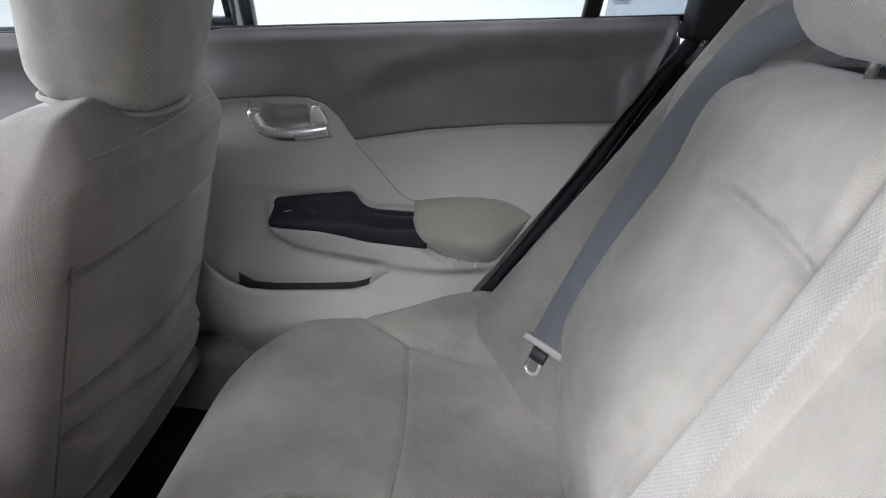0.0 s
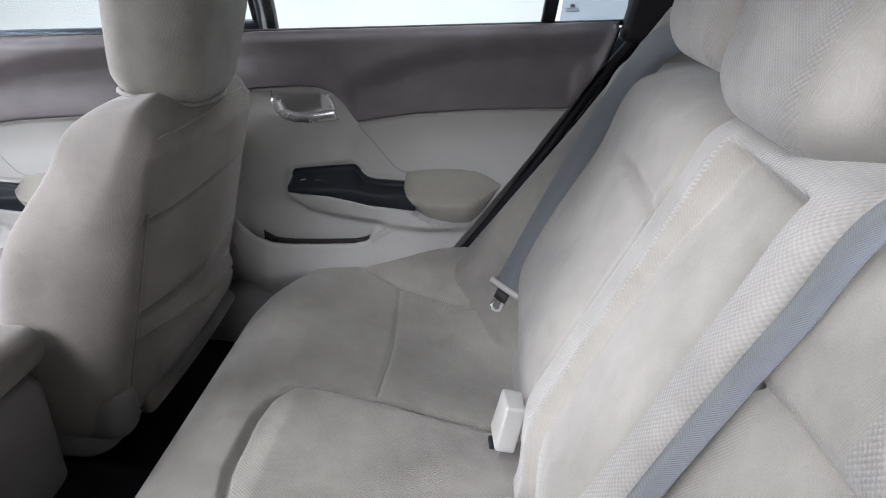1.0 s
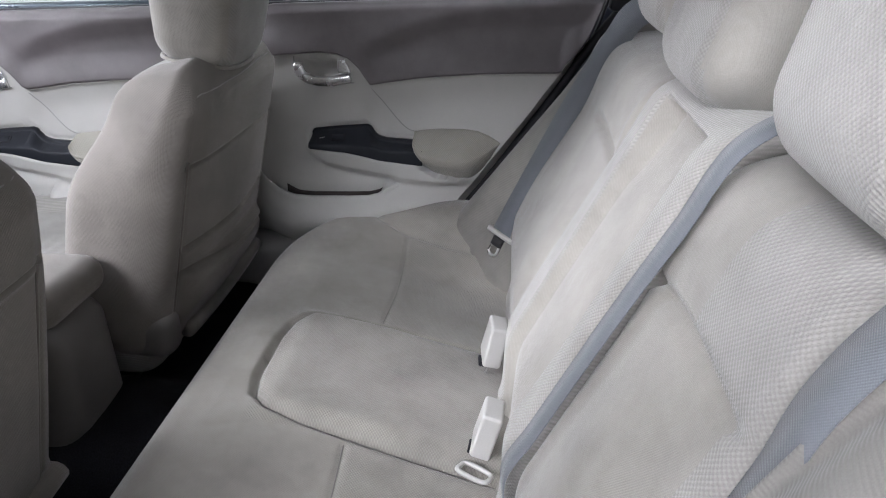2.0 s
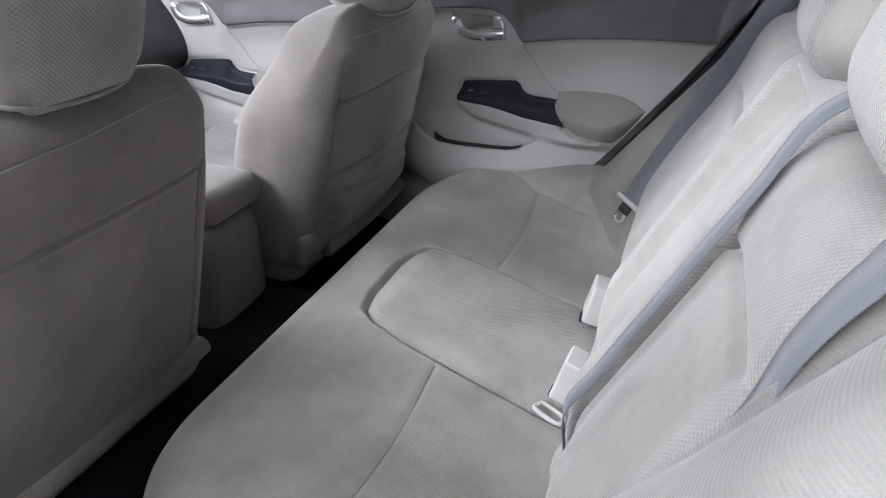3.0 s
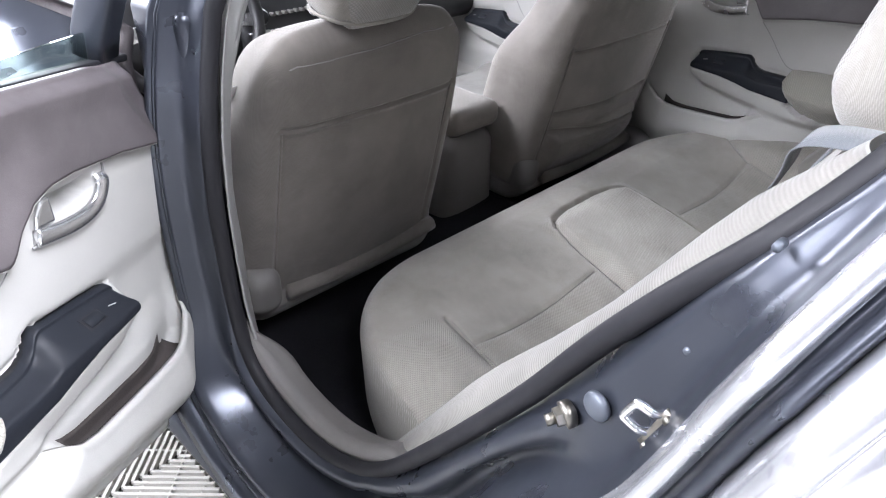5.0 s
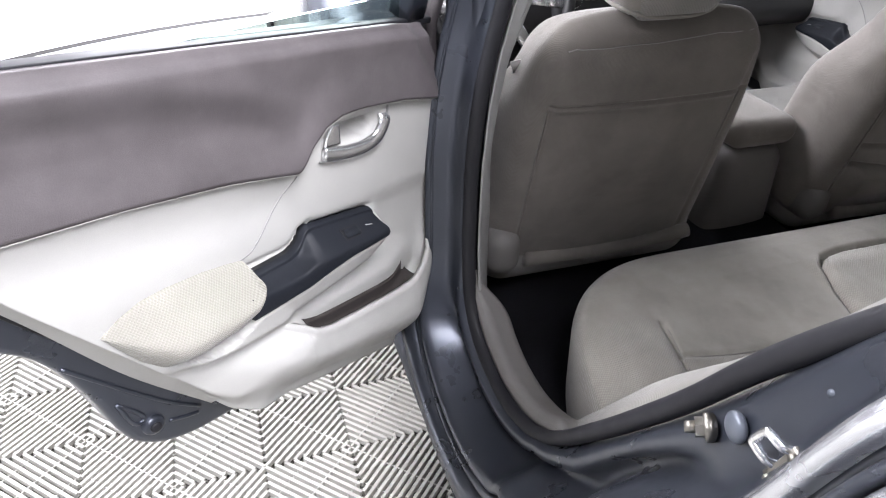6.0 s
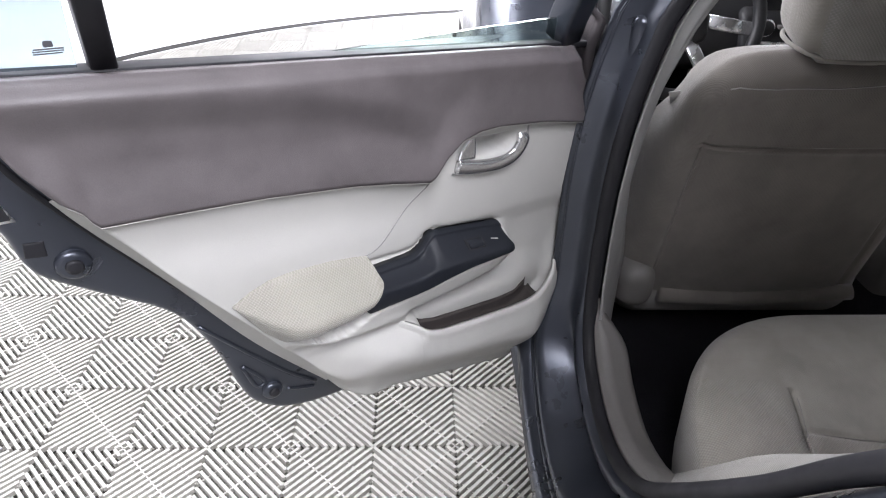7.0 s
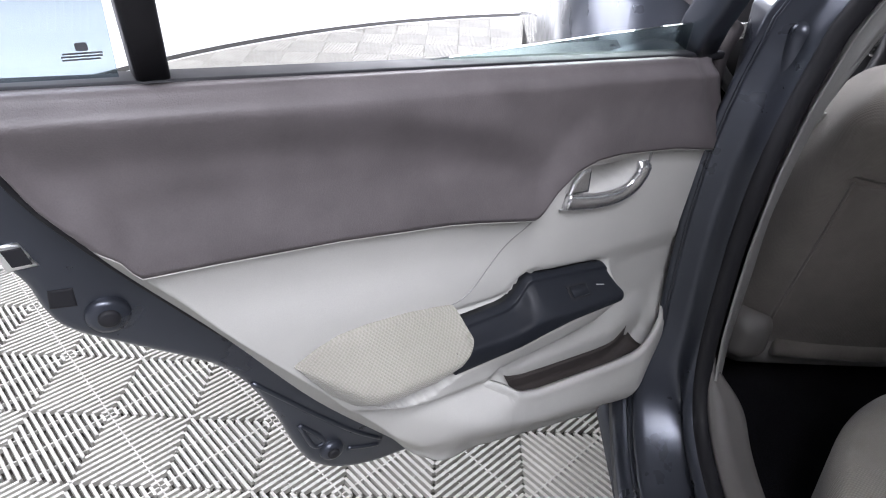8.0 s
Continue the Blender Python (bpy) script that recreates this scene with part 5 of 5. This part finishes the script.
buckle((0.084, 0.515, 0.472), 6, 12, False, "pale plastic buckle lying at the backrest's foot")
buckle((0.080, 0.316, 0.458), -4, 14, False, "pale plastic buckle beside the middle cushion")
tongue = empty("belt_tongue", "white belt tongue lying on the cushion", "belt tongue", at=pose(0.066, 0.262, 0.423, 0, 8, 60))
LOCAL_PARENTS.add(tongue.name)
ringo = smooth_path([(0.011, 0.02, 0), (0.011, -0.016, 0), (0.0, -0.023, 0), (-0.011, -0.016, 0), (-0.011, 0.02, 0), (0.0, 0.024, 0)], 4, closed=True)
v, f = sweep(circle(0.0035, 8), ringo, (0, 0, 1), closed=True)
mesh_part("tongue_ring", v, f, BEIGE_PLASTIC, tongue, "pale plastic ring")

# ---- door opening fittings ----
striker = empty("door_striker", "bright steel door striker on the painted jamb", "striker", at=pose(0.30, -0.352, 0.812))
loop = smooth_path([(0.302, -0.350, 0.790), (0.292, -0.364, 0.795), (0.274, -0.368, 0.803), (0.271, -0.368, 0.809), (0.282, -0.368, 0.833), (0.288, -0.368, 0.836), (0.304, -0.364, 0.831), (0.314, -0.350, 0.828)], 5)
part("striker_loop", sweep(circle(0.0034, 10), np.array([0.296, -0.352, 0.812]) + (loop - np.array([0.296, -0.352, 0.812])) * 0.58, (0, 1, 0)), CHROME, striker, "steel loop")
part("base_plate", sweep(round_rect(0.006, 0.0018, 0.0015, 3), [(0.298, -0.356, 0.788), (0.3015, -0.356, 0.795), (0.310, -0.356, 0.821), (0.3125, -0.356, 0.828)], (0.9, 0, -0.4)), STEEL, striker, "zinc base plate")
for xs_, zs_ in ((0.3005, 0.792), (0.311, 0.824)):
    part("screw", sweep(circle(0.0032, 8), [(xs_, -0.357, zs_), (xs_, -0.362, zs_)], (1, 0, 0)), STEEL, striker)
for xs_, zs_ in ((0.306, 0.872), (0.338, 0.965)):
    sc = empty("jamb_screw", "small screw plug on the painted jamb", "screw", "jamb screws", at=pose(xs_, -0.350, zs_))
    part("screw_head", sweep(circle(0.0030, 10), [(xs_, -0.335, zs_), (xs_, -0.345, zs_)], (1, 0, 0)), PLUG_PAINT, sc)
bolt = empty("jamb_bolt", "zinc hexagon bolt on the jamb", "bolt", at=pose(0.227, -0.345, 0.758, 0, 0, -12) @ Matrix.Scale(0.62, 4))
LOCAL_PARENTS.add(bolt.name)
v, f = sweep(circle(0.019, 20), [(0, 0.006, 0), (-0.001, -0.001, 0), (-0.002, -0.004, -0.001)], (1, 0, 0))
mesh_part("bolt_flange", v, f, STEEL, bolt)
v, f = sweep(circle(0.014, 6), [(-0.002, -0.003, 0), (-0.006, -0.014, -0.003)], (1, 0, 0))
mesh_part("bolt_head", v, f, STEEL, bolt, smooth=False)
v, f = sweep(circle(0.008, 12), [(-0.006, -0.012, -0.003), (-0.012, -0.024, -0.008)], (1, 0, 0))
mesh_part("bolt_tip", v, f, STEEL, bolt)
plug = empty("jamb_plug", "round painted plug on the jamb", "plug", at=pose(0.252, -0.346, 0.786, 0, 30, -12) @ Matrix.Scale(0.78, 4))
LOCAL_PARENTS.add(plug.name)
v, f = rbox((0.016, 0.016, 0.016), 0.0155, (8, 8, 8))
v[:, 1] *= 0.5
mesh_part("plug_cap", v, f, PLUG_PAINT, plug)
check = empty("door_check", "steel door check strap between pillar and door", "door check", at=pose(-0.44, -0.35, 0.58))
part("strap", sweep(round_rect(0.010, 0.0025, 0.002, 2), [(-0.438, -0.345, 0.592), (-0.443, -0.356, 0.589), (-0.449, -0.368, 0.586)], (0, 0, 1)), STEEL, check, "bare steel strap")
rounded("check_bracket", (-0.452, -0.352, 0.574), (-0.430, -0.338, 0.612), 0.004, RUBBER, check, "black bracket on the pillar")
for zb in (0.580, 0.606):
    part("bolt", sweep(circle(0.0045, 6), [(-0.434, -0.350, zb), (-0.434, -0.357, zb)], (1, 0, 0)), STEEL, check, "", smooth=False)

# ---- dashboard and wheel ----
dash = empty("dashboard", "black dashboard with stereo and climate controls", "dashboard", at=pose(-1.4, YC, 0.5))
def dash_warp(p):
    q = p.copy()
    q[:, 0] -= 0.16 * sm(0.66, 0.95, p[:, 2])
    return q
rounded("dash_panel", (-1.75, YC - 0.70, 0.60), (-1.16, YC + 0.70, 0.86), 0.07, DASH, dash, "black moulded dash", (10, 20, 14), dash_warp)
rounded("centre_panel", (-1.45, YC - 0.245, 0.46), (-1.13, YC + 0.10, 0.765), 0.02, DASH, dash, "black centre panel", (4, 6, 8), dash_warp)
rounded("stereo_face", (-1.26, YC - 0.19, 0.745), (-1.185, YC + 0.08, 0.825), 0.006, SCREEN, dash, "dark stereo face", (2, 2, 2))
for yk, zk, rk in ((0.362, 0.797, 0.024), (0.236, 0.731, 0.017), (0.400, 0.731, 0.017)):
    v, f = sweep(circle(rk, 18), [(-1.21, yk, zk), (-1.132 if rk < 0.02 else -1.168, yk, zk)], (0, 1, 0))
    knob = part("control_knob", (v, f), DASH, dash, "black control knob with chrome ring")
    ringk = [(-1.140 if rk < 0.02 else -1.175, yk + rk * 1.08 * math.cos(t), zk + rk * 1.08 * math.sin(t)) for t in np.linspace(0, 2 * PI, 25)[:-1]]
    part("knob_ring", sweep(circle(0.003, 6), ringk, (1, 0, 0), closed=True), CHROME, knob)
for k in range(7):
    rounded("button", (-1.165, YC - 0.160 + k * 0.018, 0.727), (-1.142, YC - 0.149 + k * 0.018, 0.735), 0.002, TRIM_LOW, dash)
rounded("stack_trim", (-1.152, YC - 0.235, 0.694), (-1.130, YC + 0.07, 0.699), 0.002, CHROME, dash, "thin chrome trim line")
wheel = empty("steering_wheel", "black steering wheel with silver spokes", "steering wheel", at=pose(-1.05, -0.012, 0.785, 0, -25, 0))
LOCAL_PARENTS.add(wheel.name)
ringw = [(0, 0.18 * math.cos(t), 0.18 * math.sin(t)) for t in np.linspace(0, 2 * PI, 49)[:-1]]
v, f = sweep(circle(0.015, 10), ringw, (1, 0, 0), closed=True)
mesh_part("rim", v, f, DASH, wheel, "black leather rim")
v, f = rbox((0.03, 0.07, 0.06), 0.025, (4, 6, 6))
mesh_part("hub", v + np.array([-0.03, 0, 0]), f, DASH, wheel)
for ay, az in ((0.165, -0.030), (-0.165, -0.030), (0.075, -0.155), (-0.075, -0.155)):
    v, f = sweep(round_rect(0.016, 0.006, 0.004, 2), [(-0.02, ay * 0.3, az * 0.3), (-0.005, ay, az)], (0, -az, ay))
    mesh_part("spoke", v, f, SATIN, wheel, "silver spoke")

# front road wheel below the wing
tyre = empty("road_wheel", "black tyre with alloy rim under the front wing", "wheel", at=pose(-2.30, -0.33, 0.31))
LOCAL_PARENTS.add(tyre.name)
prof = [(0.20, 0.09), (0.28, 0.10), (0.31, 0.085), (0.315, 0.0), (0.31, -0.085), (0.28, -0.10), (0.20, -0.09)]
rows = [[(r * math.cos(t), w, r * math.sin(t)) for r, w in prof] for t in np.linspace(0, 2 * PI, 41)]
v, q = grid(np.array(rows))
mesh_part("tyre", v, q, TYRE, tyre)
v, f = sweep(circle(0.205, 32), [(0, 0.06, 0), (0, -0.075, 0)], (1, 0, 0))
mesh_part("rim", v, f, STEEL, tyre)


# ---- vented floor tiles on the turntable, each laid piece a part ----
CELL, GX, GY = 0.18, -0.486, -0.5283
table = mesh_part("turntable", disc(0.0, RING_R, -0.016)[0][1::2], [tuple(range(96))], TILE_GAP, smooth=False)
tagged(table, "round turntable covered with pale vented floor tiles", "turntable", kind="structure")
ring = mesh_part("trim", *disc(RING_R, RING_R + 0.07, 0.002), EDGE_DARK, smooth=False)
tagged(ring, "dark edge ring round the turntable", "trim", kind="structure")


def tile_mesh():
    """One tile of four cells: slanting ribs on a dark base, the slant turning from cell to cell."""
    V, F = [], []

    def bar(p, d, half_w, z0, z1, lo, hi):
        # a bar along d clipped to the cell [lo, hi]
        n = (-d[1], d[0])
        tmin, tmax = -9.0, 9.0
        for a in (0, 1):
            t_a, t_b = (lo[a] - p[a]) / d[a], (hi[a] - p[a]) / d[a]
            tmin, tmax = max(tmin, min(t_a, t_b)), min(tmax, max(t_a, t_b))
        if tmax - tmin < 0.004:
            return
        b = len(V)
        for t in (tmin, tmax):
            for s in (-1, 1):
                for z, w in ((z0, half_w), (z1, half_w * 0.72)):
                    V.append((p[0] + d[0] * t + n[0] * s * w, p[1] + d[1] * t + n[1] * s * w, z))
        # order: t0 s- z0, z1, s+ z0, z1, t1 ...
        F.extend([(b + 1, b + 3, b + 7, b + 5), (b, b + 1, b + 5, b + 4), (b + 3, b + 2, b + 6, b + 7), (b, b + 2, b + 3, b + 1), (b + 4, b + 5, b + 7, b + 6)])

    r2 = math.sqrt(0.5)
    for i in (0, 1):
        for j in (0, 1):
            lo = ((i - 1) * CELL + 0.0012, (j - 1) * CELL + 0.0012)
            hi = ((i) * CELL - 0.0012, (j) * CELL - 0.0012)
            c = ((lo[0] + hi[0]) / 2, (lo[1] + hi[1]) / 2)
            d = (r2, -r2) if (i + j) % 2 == 0 else (r2, r2)
            n = (-d[1], d[0])
            pitch = CELL / 9.0 * r2
            for k in range(-9, 10):
                p = (c[0] + n[0] * k * pitch, c[1] + n[1] * k * pitch)
                bar(p, d, pitch * 0.33, -0.011, 0.0, lo, hi)
            bar(c, n, 0.0022, -0.012, -0.0006, lo, hi)
            bar((c[0] + d[0] * 0.062, c[1] + d[1] * 0.062), n, 0.0015, -0.014, -0.004, lo, hi)
            bar((c[0] - d[0] * 0.062, c[1] - d[1] * 0.062), n, 0.0015, -0.014, -0.004, lo, hi)
    me = bpy.data.meshes.new("tile")
    me.from_pydata(V, [], F)
    me.materials.append(TILE)
    me.update()
    return me, np.array(V), F


TILE_ME, TV, TF = tile_mesh()
near, far_v, far_f, count = [], [], [], 0
for a in range(-14, 15):
    for b in range(-14, 15):
        cx, cy_ = GX + a * 2 * CELL, GY + b * 2 * CELL
        r = math.hypot(cx - RING_C[0], cy_ - RING_C[1])
        if r > RING_R + 0.25:
            continue
        if -2.6 < cx < 0.9 and -3.1 < cy_ < -0.1:
            near.append((cx, cy_))
        else:
            far_v.append(TV + np.array([cx, cy_, 0]))
            far_f.append(count)
            count += len(TV)
for cx, cy_ in near:
    ob = new("tile", TILE_ME)
    ob.location = (cx, cy_, 0)
    ob.parent = table
allv = np.concatenate(far_v)
rel = allv[:, :2] - np.array(RING_C)
rad = np.linalg.norm(rel, axis=1, keepdims=True)
allv[:, :2] = np.array(RING_C) + rel * np.minimum(1.0, (RING_R - 0.01) / rad)
TFa = np.array(TF)
allf = np.concatenate([TFa + o for o in far_f])
rest = mesh_part("tiles", allv, allf, TILE, smooth=False)
rest.parent = table
tagged(rest, kind="stuff")
